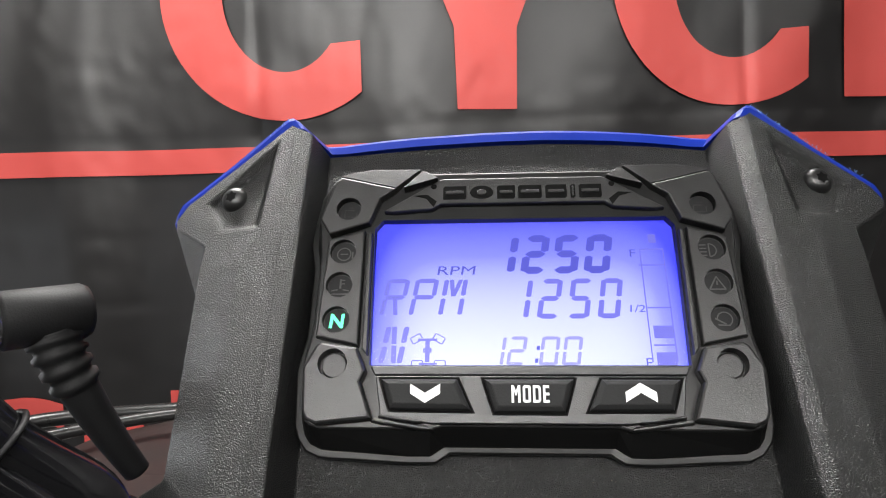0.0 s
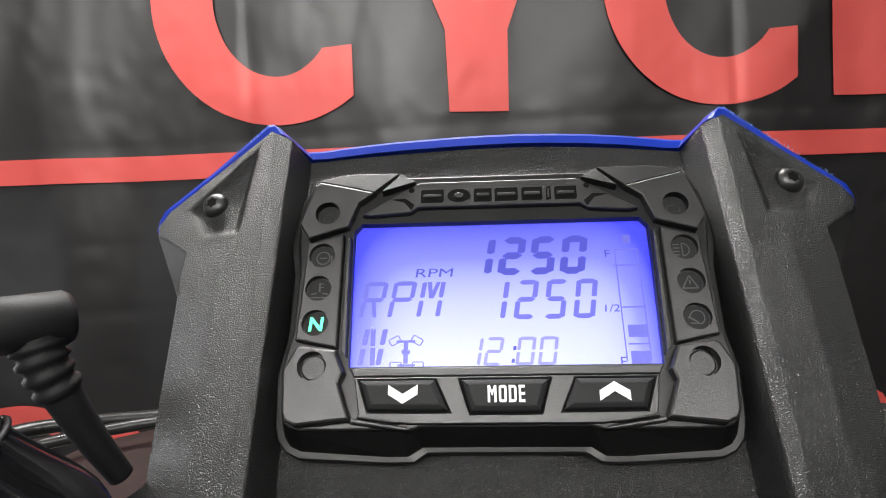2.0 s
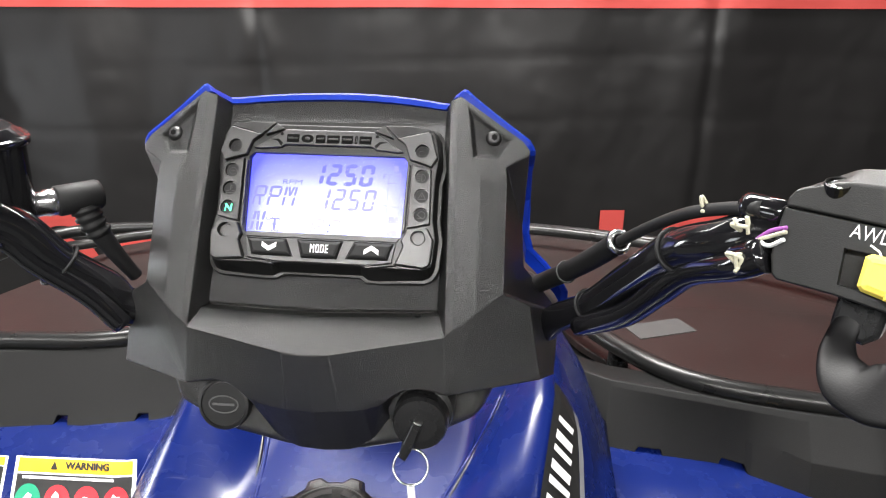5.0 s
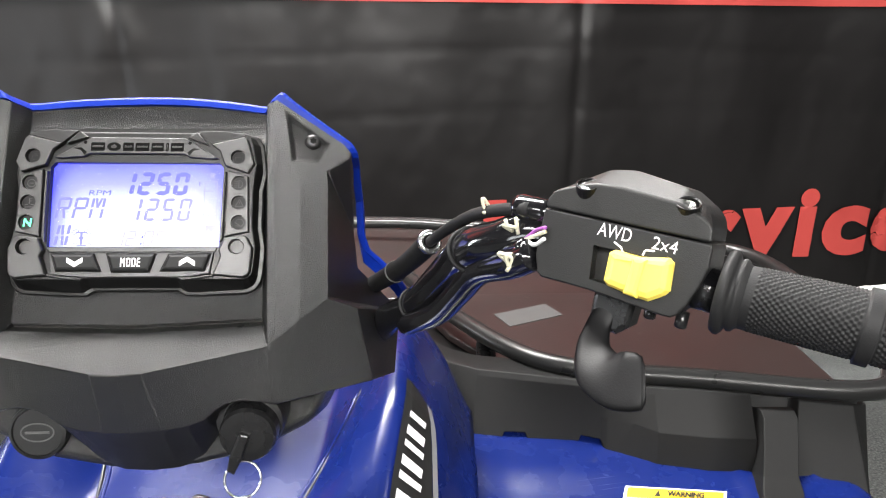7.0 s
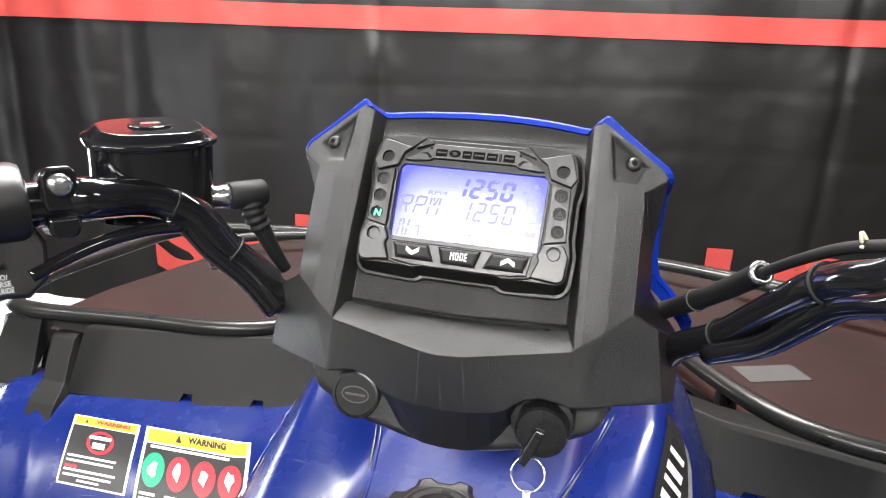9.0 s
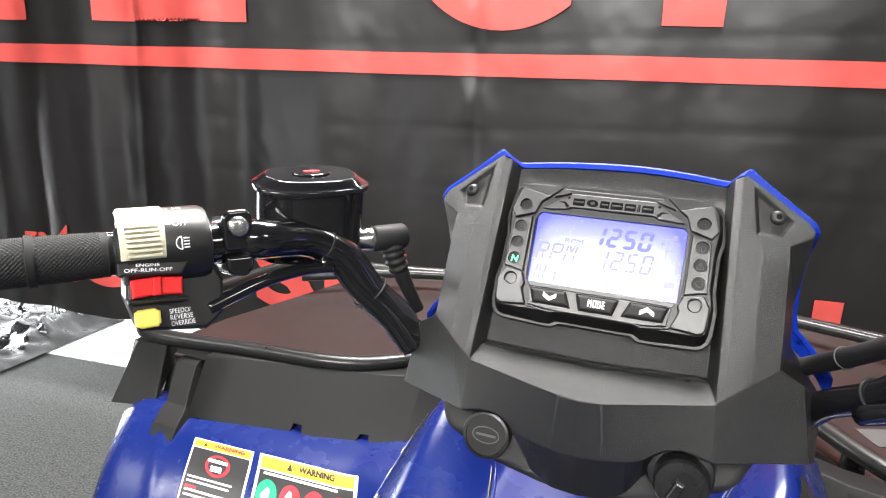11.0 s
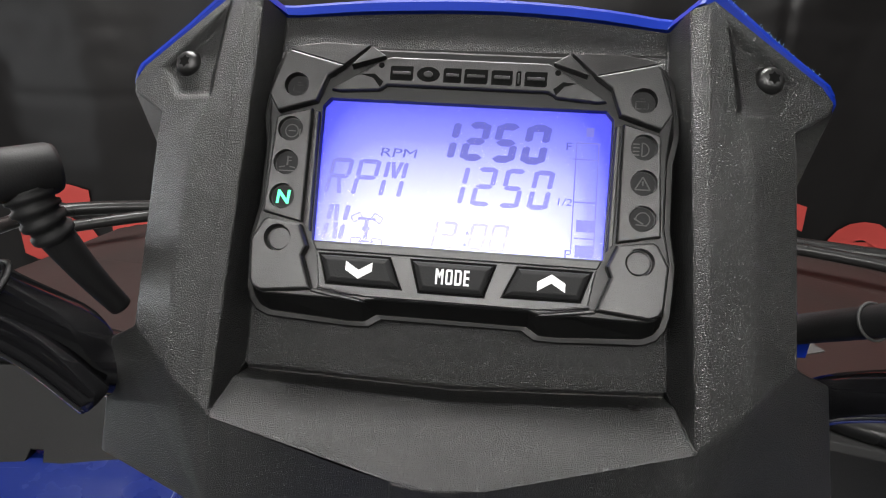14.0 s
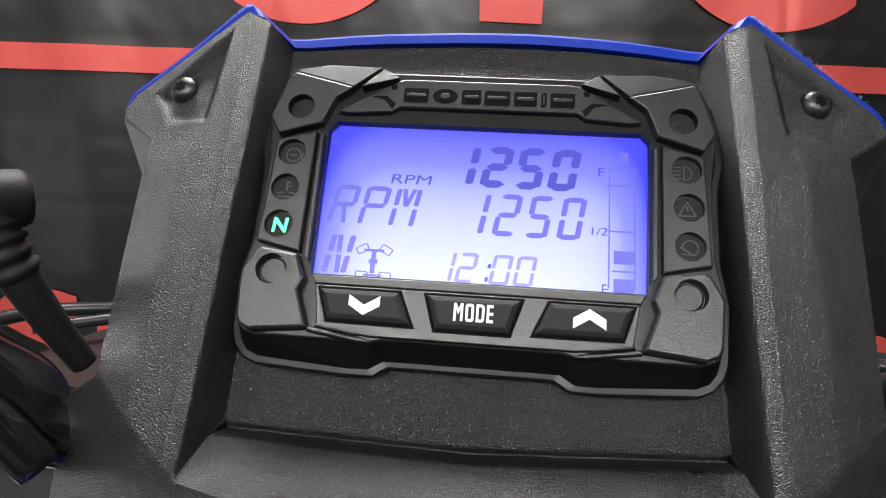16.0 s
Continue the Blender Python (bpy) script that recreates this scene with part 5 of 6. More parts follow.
def on_tank(name, poly, mat, lift, label=""):
    bm = bmesh.new()
    vs = []
    for x, q in poly:
        p = tank_at(x, q)
        dn = (tank_at(x + 0.004, q) - p).cross(tank_at(x, q + 0.004) - p).normalized()
        vs.append(bm.verts.new(p + (dn if dn.z > 0 else -dn) * lift))
    bm.faces.new(vs)
    return part(name, bm, mat, tank, label)


def tank_strip(name, inner, outer, q0, q1, mat, lift, label="", n=14):
    """A band laid on the tank between two lines of (x at q0, x at q1)."""
    bm = bmesh.new()
    rows = []
    for i in range(n + 1):
        t = i / n
        q = q0 + (q1 - q0) * t
        row_ = []
        for k in range(5):
            x = (inner[0] + (inner[1] - inner[0]) * t) * (1 - k / 4) + (outer[0] + (outer[1] - outer[0]) * t) * k / 4
            p = tank_at(x, q)
            dn = (tank_at(x + 0.004, q) - p).cross(tank_at(x, q + 0.004) - p).normalized()
            row_.append(bm.verts.new(p + (dn if dn.z > 0 else -dn) * lift))
        rows.append(row_)
    for a, b2 in zip(rows, rows[1:]):
        for k in range(4):
            bm.faces.new((a[k], a[k + 1], b2[k + 1], b2[k]))
    return part(name, bm, mat, tank, label)


tank_strip("decal", (0.150, 0.153), (0.166, 0.210), 0.12, -0.09, LABEL_BLACK, 0.003, "black stripe decal with plain white bars")
for s in (1, -1):
    tank_strip("decal_edge", (s * 0.1665, s * 0.2105), (s * 0.1705, s * 0.2149), 0.12, -0.09, SILVER, 0.003)
for k in range(16):
    q = 0.092 - k * 0.0108
    w = 0.0115 + 0.0011 * k
    on_tank("decal_bar", [(0.1545, q), (0.1545 + w, q + 0.005), (0.1545 + w, q + 0.0005 - 0.0022 * (k % 2)), (0.1545, q - 0.0045 - 0.0022 * (k % 2))], WHITE_INK, 0.004)
    if k > 6:
        x = 0.1595 + w
        on_tank("decal_bar", [(x, q + 0.004), (x + 0.0026, q + 0.006), (x + 0.0030, q - 0.004), (x + 0.0004, q - 0.006)], SILVER, 0.004)
    if k % 2:
        on_tank("decal_bar", [(-0.172 - 0.0012 * k, q), (-0.175 - 0.0012 * k, q + 0.002), (-0.176 - 0.0012 * k, q - 0.004), (-0.173 - 0.0012 * k, q - 0.005)], WHITE_INK, 0.004)
on_tank("decal_flash", [(-0.178, -0.012), (-0.190, -0.012), (-0.198, -0.06), (-0.184, -0.06)], LABEL_YELLOW, 0.004, "orange flash on the decal")
# moulded edges of the recess round the cap
for s in (1, -1):
    for d, r, mat in ((0.0, 0.0020, BLUE_PLASTIC), (0.0042, 0.0014, DEEP_BLACK)):
        bm = bmesh.new()
        pts = [tank_at(s * (x + d), q) for x, q in ((0.108, 0.135), (0.101, 0.115), (0.088, 0.088), (0.076, 0.044), (0.068, 0.0), (0.066, -0.06))]
        tube(bm, spline(pts, 6), r, 8)
        part("moulded_edge", bm, mat, tank, smooth=True)
# fuel cap
bm = bmesh.new()
CAP = A @ Matrix.Translation((0.027, -0.008, 0.86)) @ Matrix.Rotation(radians(6), 4, "X") @ Matrix.Translation((0, 0, -0.86))
poly = [((0.040 + 0.003 * (1 if (i // 3) % 2 else -1)) * math.cos(2 * math.pi * i / 48), (0.040 + 0.003 * (1 if (i // 3) % 2 else -1)) * math.sin(2 * math.pi * i / 48)) for i in range(48)]
plate(bm, CAP, poly, 0.845, 0.874, 0.004)
cap = part("fuel_cap", bm, SATIN_BLACK, quad, "black ribbed plastic fuel cap")
bm = bmesh.new()
tube(bm, [CAP @ Vector((0.03 * math.cos(a), 0.03 * math.sin(a), 0.8742)) for a in [2 * math.pi * i / 40 for i in range(40)]], 0.0007, 6, closed=True)
part("raised_ring", bm, GREY_INK, cap)
for a in (0.9, 1.25, 1.9, 2.2, 2.5):
    bm = bmesh.new()
    m = CAP @ Matrix.Rotation(a - 1.57, 4, "Z") @ Matrix.Translation((0, 0.0245, 0.8742))
    box(bm, m, -0.004, 0.004, -0.002, 0.002, 0, 0.0005)
    part("raised_mark", bm, GREY_INK, cap)
bm = bmesh.new()
box(bm, A, -0.25, 0.27, 0.30, 0.60, 0.60, 0.786)
part("bulkhead", bm, DEEP_BLACK, quad, bevel=0.01)
# neck under the pod
bm = bmesh.new()
m = A @ Matrix.Translation((0.03, 0.15, 0))
turned(bm, m, [(0.03, 0.84), (0.03, 0.90), (0.035, 0.96), (0.04, 1.0)], 28)
part("steering_neck", bm, DEEP_BLACK, quad, smooth=True)
# lower body and wheels
bm = bmesh.new()
box(bm, A, -0.16, 0.16, -0.9, 0.75, 0.28, 0.70)
part("chassis", bm, DEEP_BLACK, quad, bevel=0.02)
for s in (1, -1):
    for q in (0.42, -0.85):
        bm = bmesh.new()
        m = A @ Matrix.Translation((s * 0.46, q, 0.31)) @ Matrix.Rotation(radians(90), 4, "Y")
        turned(bm, m, [(0.17, -0.11), (0.28, -0.115), (0.31, -0.08), (0.31, 0.08), (0.28, 0.115), (0.17, 0.11)], 32)
        part("wheel", bm, RUBBER, quad, smooth=True)
bm = bmesh.new()
prof = [(-0.22, 0.79), (-0.3, 0.81), (-0.5, 0.85), (-0.8, 0.86), (-0.95, 0.80)]
vs = [[bm.verts.new(A @ Vector((0.03 + x, q, z - 0.1 * (abs(x) / 0.17) ** 3))) for x in (-0.17, -0.1, 0, 0.1, 0.17)] for q, z in prof]
for a, b2 in zip(vs, vs[1:]):
    for i in range(4):
        bm.faces.new((a[i], a[i + 1], b2[i + 1], b2[i]))
seat = part("seat", bm, RUBBER, quad, "black padded seat", smooth=True)
sol = seat.modifiers.new("padding", "SOLIDIFY")
sol.thickness, sol.offset = 0.10, 0.0

# ---- handlebar ----
RH = local((0.2402, 0.1309, 1.1435), (0.744, -0.664, -0.074), (0.234, 0.156, 0.96), (-0.625, -0.732, 0.271))
LH = local((-0.2052, 0.1636, 1.1089), (0.674, 0.739, 0.015), (-0.16, 0.126, 0.979), (0.722, -0.662, 0.203))
bm = bmesh.new()
left_bar = [(-0.02, 0.335, 1.00), (-0.0933, 0.2971, 1.0230), (-0.1077, 0.2874, 1.0414), (-0.1236, 0.2731, 1.0622), (-0.1377, 0.2622, 1.0871), (-0.1483, 0.2506, 1.0989), (-0.1583, 0.2359, 1.1053), (-0.1706, 0.2111, 1.1085), tuple(LH @ Vector((42, 0, -12))), tuple(LH @ Vector((0, 0, -12))), tuple(LH @ Vector((-120, 0, -12)))]
right_bar = [(0.07, 0.33, 1.00), (0.1608, 0.3161, 0.9974), (0.1788, 0.2884, 1.0221), (0.1922, 0.2584, 1.0433), (0.2025, 0.2167, 1.0772), (0.2078, 0.1773, 1.1046), (0.2181, 0.1571, 1.1154), tuple(RH @ Vector((-18, -21, -12))), tuple(RH @ Vector((0, -23, -14)))]
tube(bm, spline([Vector(p) for p in left_bar], 8), 0.0127, 24)
tube(bm, spline([Vector(p) for p in right_bar], 8), 0.0092, 24)
tube(bm, [RH @ Vector((x, -24.5, -8)) for x in (46, 90, 148)], 0.0075, 20)
bar = part("handlebar", bm, GLOSS_BLACK, quad, "gloss black steel handlebar", smooth=True)


def hose(name, pts, r, mat, parent, label="", n=8):
    bm = bmesh.new()
    path = spline([Vector(p) for p in pts], n)
    tube(bm, path, r, 12)
    return part(name, bm, mat, parent, label, smooth=True)


def band(pts, k, r, mat=RUBBER, w=0.0010, name="cable_tie"):
    """A thin strap round a path at its point k."""
    path = [Vector(p) for p in pts]
    d = (path[k + 1] - path[k - 1]).normalized()
    a = d.orthogonal().normalized()
    b2 = d.cross(a)
    bm = bmesh.new()
    tube(bm, [path[k] + (a * math.cos(q) + b2 * math.sin(q)) * r for q in [2 * math.pi * i / 28 for i in range(28)]], w, 6, closed=True)
    part(name, bm, mat, bar, smooth=True)


hose("wire_sleeve", [(-0.0933, 0.2761, 1.0216), (-0.1081, 0.2702, 1.0445), (-0.1279, 0.2602, 1.0674), (-0.1392, 0.2528, 1.0846), (-0.1470, 0.2405, 1.0886)], 0.0066, GLOSS_BLACK, bar, "shiny black wire sleeve")
hose("brake_hose", [(-0.1872, 0.1775, 1.0713), (-0.1788, 0.1898, 1.0767), (-0.1660, 0.2085, 1.0835), (-0.1515, 0.2303, 1.0865), (-0.1398, 0.2459, 1.0856)], 0.0042, GLOSS_BLACK, bar, "gloss black hose")
band(left_bar, 5, 0.0122)
band(left_bar, 3, 0.0138)
sleeve_r = [(0.2252, 0.1357, 1.1166), (0.2191, 0.1459, 1.1094), (0.2114, 0.1687, 1.0982), (0.2066, 0.1898, 1.0802), (0.1999, 0.2187, 1.0555), (0.1869, 0.2585, 1.0306)]
hose("wire_sleeve", sleeve_r, 0.0066, GLOSS_BLACK, bar, "shiny black wire sleeve")
hose("wire_sleeve", [(0.2222, 0.1375, 1.1189), (0.2146, 0.1616, 1.1072), (0.2077, 0.1818, 1.0877), (0.2054, 0.2064, 1.0671), (0.1955, 0.2317, 1.0464)], 0.0036, GLOSS_BLACK, bar)
cable = [(0.2246, 0.1444, 1.1324), (0.2181, 0.1590, 1.1283), (0.2100, 0.1770, 1.1213), (0.2026, 0.2009, 1.1082), (0.1967, 0.2284, 1.0921), (0.1921, 0.2550, 1.0749), (0.1832, 0.2902, 1.0525), (0.1700, 0.3252, 1.0301)]
hose("throttle_cable", cable[:5], 0.0028, RUBBER, bar, "black throttle cable")
hose("cable_adjuster", cable[4:], 0.0062, RUBBER, bar, "thick black cable sleeve")
band(cable, 4, 0.0048, STEEL, 0.0022, "ferrule")
band(cable, 6, 0.0068, GREY_STICKER, 0.0006, "ring")
band(right_bar, 5, 0.0098)
band(right_bar, 3, 0.0098)
for j, (c, r0) in enumerate(((((0.2137, 0.1659, 1.1263)), 0.0042), (((0.2180, 0.1444, 1.1262)), 0.003), (((0.2152, 0.1377, 1.1141)), 0.004))):
    rr = random.Random(j)
    bm = bmesh.new()
    pts = [Vector(c) + Vector((rr.uniform(-1, 1) * r0, rr.uniform(-1, 1) * 0.002, rr.uniform(-1, 1) * r0 * 1.2)) for _ in range(7)]
    tube(bm, spline(pts, 6), 0.0008, 8)
    part("tie_string", bm, CREAM, bar, "knotted white string tie", smooth=True)
for k, col in enumerate((PURPLE_WIRE, CREAM, WHITE_INK)):
    hose("wire", [(0.2270, 0.1295, 1.1292) if k == 0 else (0.2270, 0.1291, 1.1278) if k == 1 else (0.2268, 0.1293, 1.1249), (0.2256, 0.1366, 1.1259) if k == 0 else (0.2249, 0.1362, 1.1238) if k == 1 else (0.2248, 0.1351, 1.1207), (0.2229, 0.1404, 1.1214)], 0.0008, col, bar)

# right switch block, thumb throttle and grip


def rh(name, poly, z0, z1, ch, mat, parent, label="", holes=(), deep=None):
    bm = bmesh.new()
    plate(bm, RH, poly if area2(poly) > 0 else poly[::-1], z0, z1, ch, holes, deep)
    return part(name, bm, mat, parent, label)


lower = [(-11, -9.95), (49.4, -9.0), (50, -10.5), (50.4, -17), (49, -24), (46.6, -31), (44.5, -35), (42.5, -36.6), (39, -36.8), (12, -35.4), (-6.5, -35.8), (-8.5, -34.2), (-10.6, -28), (-11.2, -18)]
slot = [(10.5, -19), (37.6, -18.0), (38.4, -28.5), (33.4, -32.0), (12, -31.6)]
block = rh("throttle_block", lower, -34, 2.0, 0.7, BLOCK_PLASTIC, quad, "black plastic throttle and switch block", holes=[slot[::-1]], deep=-4)
upper = [(-11, -9.6), (-11.2, -6.5), (-9.5, -1), (-7.5, 1.2), (2.5, 8.4), (5, 9.6), (15, 11), (36, 8.6), (44.5, 3.6), (47.4, 0.6), (48.8, -3), (49.4, -8.6)]
bm = bmesh.new()
low = [Vector((x, y, 2.0)) for x, y in upper]
vsA = [bm.verts.new(RH @ Vector((x, y, -34))) for x, y in upper]
vsB = [bm.verts.new(RH @ Vector((x, y if y < -5 else y * 0.55 - 2.6, 2.0 if y < -5 else 1.8))) for x, y in upper]
vsC = [bm.verts.new(RH @ Vector((20 + (x - 20) * 0.9, y * 0.99 if y > -5 else y, -12))) for x, y in upper]
for ra, rb in ((vsA, vsC), (vsC, vsB)):
    for i in range(len(upper)):
        bm.faces.new((ra[i], ra[(i + 1) % len(upper)], rb[(i + 1) % len(upper)], rb[i]))
bm.faces.new(vsA), bm.faces.new(vsB)
part("top_cover", bm, BLOCK_PLASTIC, block, "black plastic cover, screwed on", bevel=0.0016, segs=3)
for x, y, z in ((2.5, 2.4, 0.8), (38.4, 3.2, -0.2)):
    bm = bmesh.new()
    m = RH @ Matrix.Translation((x, y, z)) @ Matrix.Rotation(radians(-55), 4, "X") @ Matrix.Translation((0, 0, -1.4))
    turned(bm, m, [(4.4, -4), (4.4, 1.0), (4.1, 1.2), (3.6, 0.9), (3.5, -1.5)], 20)
    part("screw_well", bm, DEEP_BLACK, block, smooth=False)
    bm = bmesh.new()
    turned(bm, m, [(2.8, -2), (2.8, 0.2), (2.4, 0.6), (1.4, 0.7), (1.2, 0.1)], 20)
    part("screw", bm, STEEL, block, "bright steel screw", smooth=True)
bm = bmesh.new()
rk = [(17.4, -20.0), (19.0, -18.6), (28.0, -18.8), (37.6, -16.6), (39.6, -18.0), (40.6, -27.6), (39.2, -29.6), (34.6, -33.0), (29.5, -32.8), (19.4, -31.6), (17.8, -30.0)]
plate(bm, RH, rk[::-1], -2, 7.0, 3.0)
rocker = part("rocker_switch", bm, YELLOW, block, "bright yellow rocker switch")
bm = bmesh.new()
plate(bm, RH, [(26.3, -19.2), (26.0, -32.4), (31.0, -32.8), (31.4, -18.8)], 4, 8.0, 1.6)
part("thumb_rib", bm, YELLOW, rocker)
part("marking", lettering(RH, "AWD", 10.8, 23.0, -15.0, -10.2, 2.15, 0.0), WHITE_INK, block)
part("marking", lettering(RH, "2x4", 30.6, 39.2, -15.0, -10.6, 2.15, 0.0), WHITE_INK, block)
for pts in ([(17.5, -16.0), (20.5, -17.4), (21.5, -18.9)], [(32.0, -15.6), (28.8, -16.2), (28.4, -18.2)]):
    for (xa, ya), (xb, yb) in zip(pts, pts[1:]):
        bm = bmesh.new()
        d = Vector((xb - xa, yb - ya)).normalized() * 0.35
        sheet(bm, RH, [(xa - d.y, ya + d.x, 2.15), (xa + d.y, ya - d.x, 2.15), (xb + d.y, yb - d.x, 2.15), (xb - d.y, yb + d.x, 2.15)], [(0, 1, 2, 3)])
        part("marking_line", bm, WHITE_INK, block)
for x in (34.0, 45.0):
    bm = bmesh.new()
    turned(bm, RH @ Matrix.Translation((x, -37.5, -8)) @ Matrix.Rotation(radians(90), 4, "X"), [(2.2, -3), (2.2, 2.5), (1.6, 3.2)], 14)
    part("peg", bm, SMOOTH_BLACK, block, smooth=True)
rh("lever_bracket", [(12.5, -34.5), (28.5, -35), (28, -46), (24, -50), (16, -49), (12.8, -46)], -20, -6, 2.0, SMOOTH_BLACK, block)
bm = bmesh.new()
spine = [(20.0, -37, -10), (18.2, -44, -8), (17.6, -50, -5), (19.5, -56.5, 0), (25.0, -61.0, 6), (32.0, -61.5, 9.5), (38.0, -60, 10), (40.6, -59.2, 9.8), (41.6, -58.9, 9.6)]
wide = [4.6, 4.4, 4.8, 6.4, 9.4, 10.6, 10.2, 9.0, 6.0]
path = spline([Vector(p) for p in spine], 6)
rows = []
for i, p in enumerate(path):
    k = i / (len(path) - 1) * 8
    j = min(int(k), 7)
    w = wide[j] + (wide[j + 1] - wide[j]) * (k - j)
    d = (path[min(i + 1, len(path) - 1)] - path[max(i - 1, 0)]).normalized()
    nrm = (Vector((0.1, 0.45, 1)) - d * d.dot(Vector((0.1, 0.45, 1)))).normalized()
    side = d.cross(nrm)
    rows.append([bm.verts.new(RH @ (p + side * w * (abs(math.cos(q)) ** 0.6) * (1 if math.cos(q) > 0 else -1) + nrm * (2.6 if i < len(path) - 6 else 1.9) * (abs(math.sin(q)) ** 0.6) * (1 if math.sin(q) > 0 else -1))) for q in [2 * math.pi * (n + 0.5) / 20 for n in range(20)]])
for a, b2 in zip(rows, rows[1:]):
    for n in range(20):
        bm.faces.new((a[n], a[(n + 1) % 20], b2[(n + 1) % 20], b2[n]))
bm.faces.new(rows[0][::-1]), bm.faces.new(rows[-1])
part("thumb_lever", bm, LEVER_BLACK, block, "black curved thumb throttle lever", smooth=True)
bm = bmesh.new()
m = RH @ Matrix.Translation((-25, -12.4, -8)) @ Matrix.Rotation(radians(90), 4, "Y")
turned(bm, m, [(2.6, -4), (4.9, -2), (5.5, 0), (5.5, 10), (5.2, 15)], 20)
part("cable_boot", bm, GLOSS_BLACK, block, smooth=True)


def grip(name, frame_, x0, x1, r, flange, sign, yc, slope, zc):
    """A rubber grip along the frame's x axis with fine diamond knurling, plain bands and an end flange."""
    n, m_ = 360, 320
    bm = bmesh.new()
    rows = []
    for i in range(m_ + 1):
        t = i / m_
        x = x0 + (x1 - x0) * t
        d = abs(x - x0)
        plain = d < 4 or 34 < d < 40 or d > abs(x1 - x0) - 3
        rr = r * (1 + 0.03 * math.sin(t * 3)) + (1.2 if 35 < d < 39 else 0)
        row_ = []
        for k in range(n):
            a = 2 * math.pi * k / n
            h = 0 if plain else 0.30 * math.cos(36 * a) * math.cos(d * 2.8)
            row_.append(bm.verts.new(frame_ @ Vector((x, yc + slope * (x - x0) + (rr + h) * math.cos(a), zc + (rr + h) * math.sin(a)))))
        rows.append(row_)
    for a, b2 in zip(rows, rows[1:]):
        for k in range(n):
            bm.faces.new((a[k], a[(k + 1) % n], b2[(k + 1) % n], b2[k]))
    bm.faces.new(rows[0]), bm.faces.new(rows[-1][::-1])
    g = part(name, bm, RUBBER, quad, "black rubber grip with diamond knurling", smooth=True)
    bm = bmesh.new()
    m = frame_ @ Matrix.Translation((x0, yc, zc)) @ Matrix.Rotation(radians(90 * sign), 4, "Y")
    turned(bm, m, [(r * 0.9, -7.5), (flange * 0.93, -7), (flange, -5.6), (flange, -4.4), (flange * 0.9, -3.2), (flange * 0.8, -2.6), (flange * 0.86, -1.6), (flange * 0.84, -0.4), (r * 1.02, 0.6), (r, 1.5)], 32)
    part("flange", bm, RUBBER, g, smooth=True)
    return g


grip("grip", RH, 61.5, 150, 11.0, 15.0, 1, -24.0, 0.03, -8)
bm = bmesh.new()
turned(bm, RH @ Matrix.Translation((50, -25, -8)) @ Matrix.Rotation(radians(90), 4, "Y"), [(7.6, -3), (7.6, 5)], 24)
part("collar", bm, SMOOTH_BLACK, block, smooth=True)

# left switch block


def lh(name, poly, z0, z1, ch, mat, parent, label="", holes=(), deep=None):
    bm = bmesh.new()
    plate(bm, LH, poly if area2(poly) > 0 else poly[::-1], z0, z1, ch, holes, deep)
    return part(name, bm, mat, parent, label)


bm = bmesh.new()
m = LH @ Matrix.Translation((0, 1, -14)) @ Matrix.Rotation(radians(90), 4, "Y")
turned(bm, m, [(20, -21), (23, -19.5), (23, 22), (21.5, 25.5), (17, 27)], 40)
sw = part("switch_block", bm, SATIN_BLACK, quad, "black plastic light and engine switch block", smooth=True)
sw.modifiers.new("edges", "EDGE_SPLIT").split_angle = radians(35)
lh("lower_case", [(-19, -6), (26, -8), (32, -21), (30.5, -41), (20, -49.5), (-16.5, -45), (-21.5, -26)], -34, -2, 2.4, SATIN_BLACK, sw)
lh("lip", [(-25, -5), (12.6, -7.8), (7.4, -15), (-25, -12.6)], -16, 7.5, 1.0, SATIN_BLACK, sw)
lh("lip", [(-21, -26.6), (10, -28.6), (10, -30.4), (-21, -28.6)], -16, 5, 0.8, SATIN_BLACK, sw)
bm = bmesh.new()
arc = [(23.8 * math.cos(a), 23.8 * math.sin(a)) for a in [radians(-14 + 104 * i / 14) for i in range(15)]]
rows = [[bm.verts.new(LH @ Vector((x + 0.06 * (b2 + 1), 1 + b2, -14 + a))) for a, b2 in arc] for x in (-22.5, 0.5)]
rows2 = [[bm.verts.new(LH @ Vector((x, 1 + b2 * 0.9, -14 + a * 0.9))) for a, b2 in arc] for x in (-22.5, 0.5)]
for i in range(14):
    bm.faces.new((rows[0][i], rows[0][i + 1], rows[1][i + 1], rows[1][i]))
    bm.faces.new((rows[0][i], rows2[0][i], rows2[0][i + 1], rows[0][i + 1]))
    bm.faces.new((rows[1][i], rows[1][i + 1], rows2[1][i + 1], rows2[1][i]))
for i in (0, 14):
    bm.faces.new((rows[0][i], rows[1][i], rows2[1][i], rows2[0][i]))
collar = part("light_switch", bm, CREAM, sw, "cream plastic light switch collar", bevel=0.0006)
for k in range(7):
    bm = bmesh.new()
    a = radians(-8 + k * 6.2)
    m = LH @ Matrix.Translation((-10.5, 1, -14)) @ Matrix.Rotation(-a, 4, "X")
    box(bm, m, -9, 8.5, -0.75, 0.75, 23, 26.4)
    part("finger_ridge", bm, CREAM, collar, bevel=0.0003)
RC = lh("engine_switch", [(-19, -15.6), (-5, -14.8), (8.5, -16.6), (7.6, -26.8), (-6, -25.4), (-18.6, -26.2)], -6, 3.5, 1.4, RED_PLASTIC, sw, "red engine rocker switch")
lh("rocker_rib", [(-8, -15), (-3, -15), (-3.4, -25.6), (-8.4, -25.6)], 2, 5.0, 1.0, RED_PLASTIC, RC)
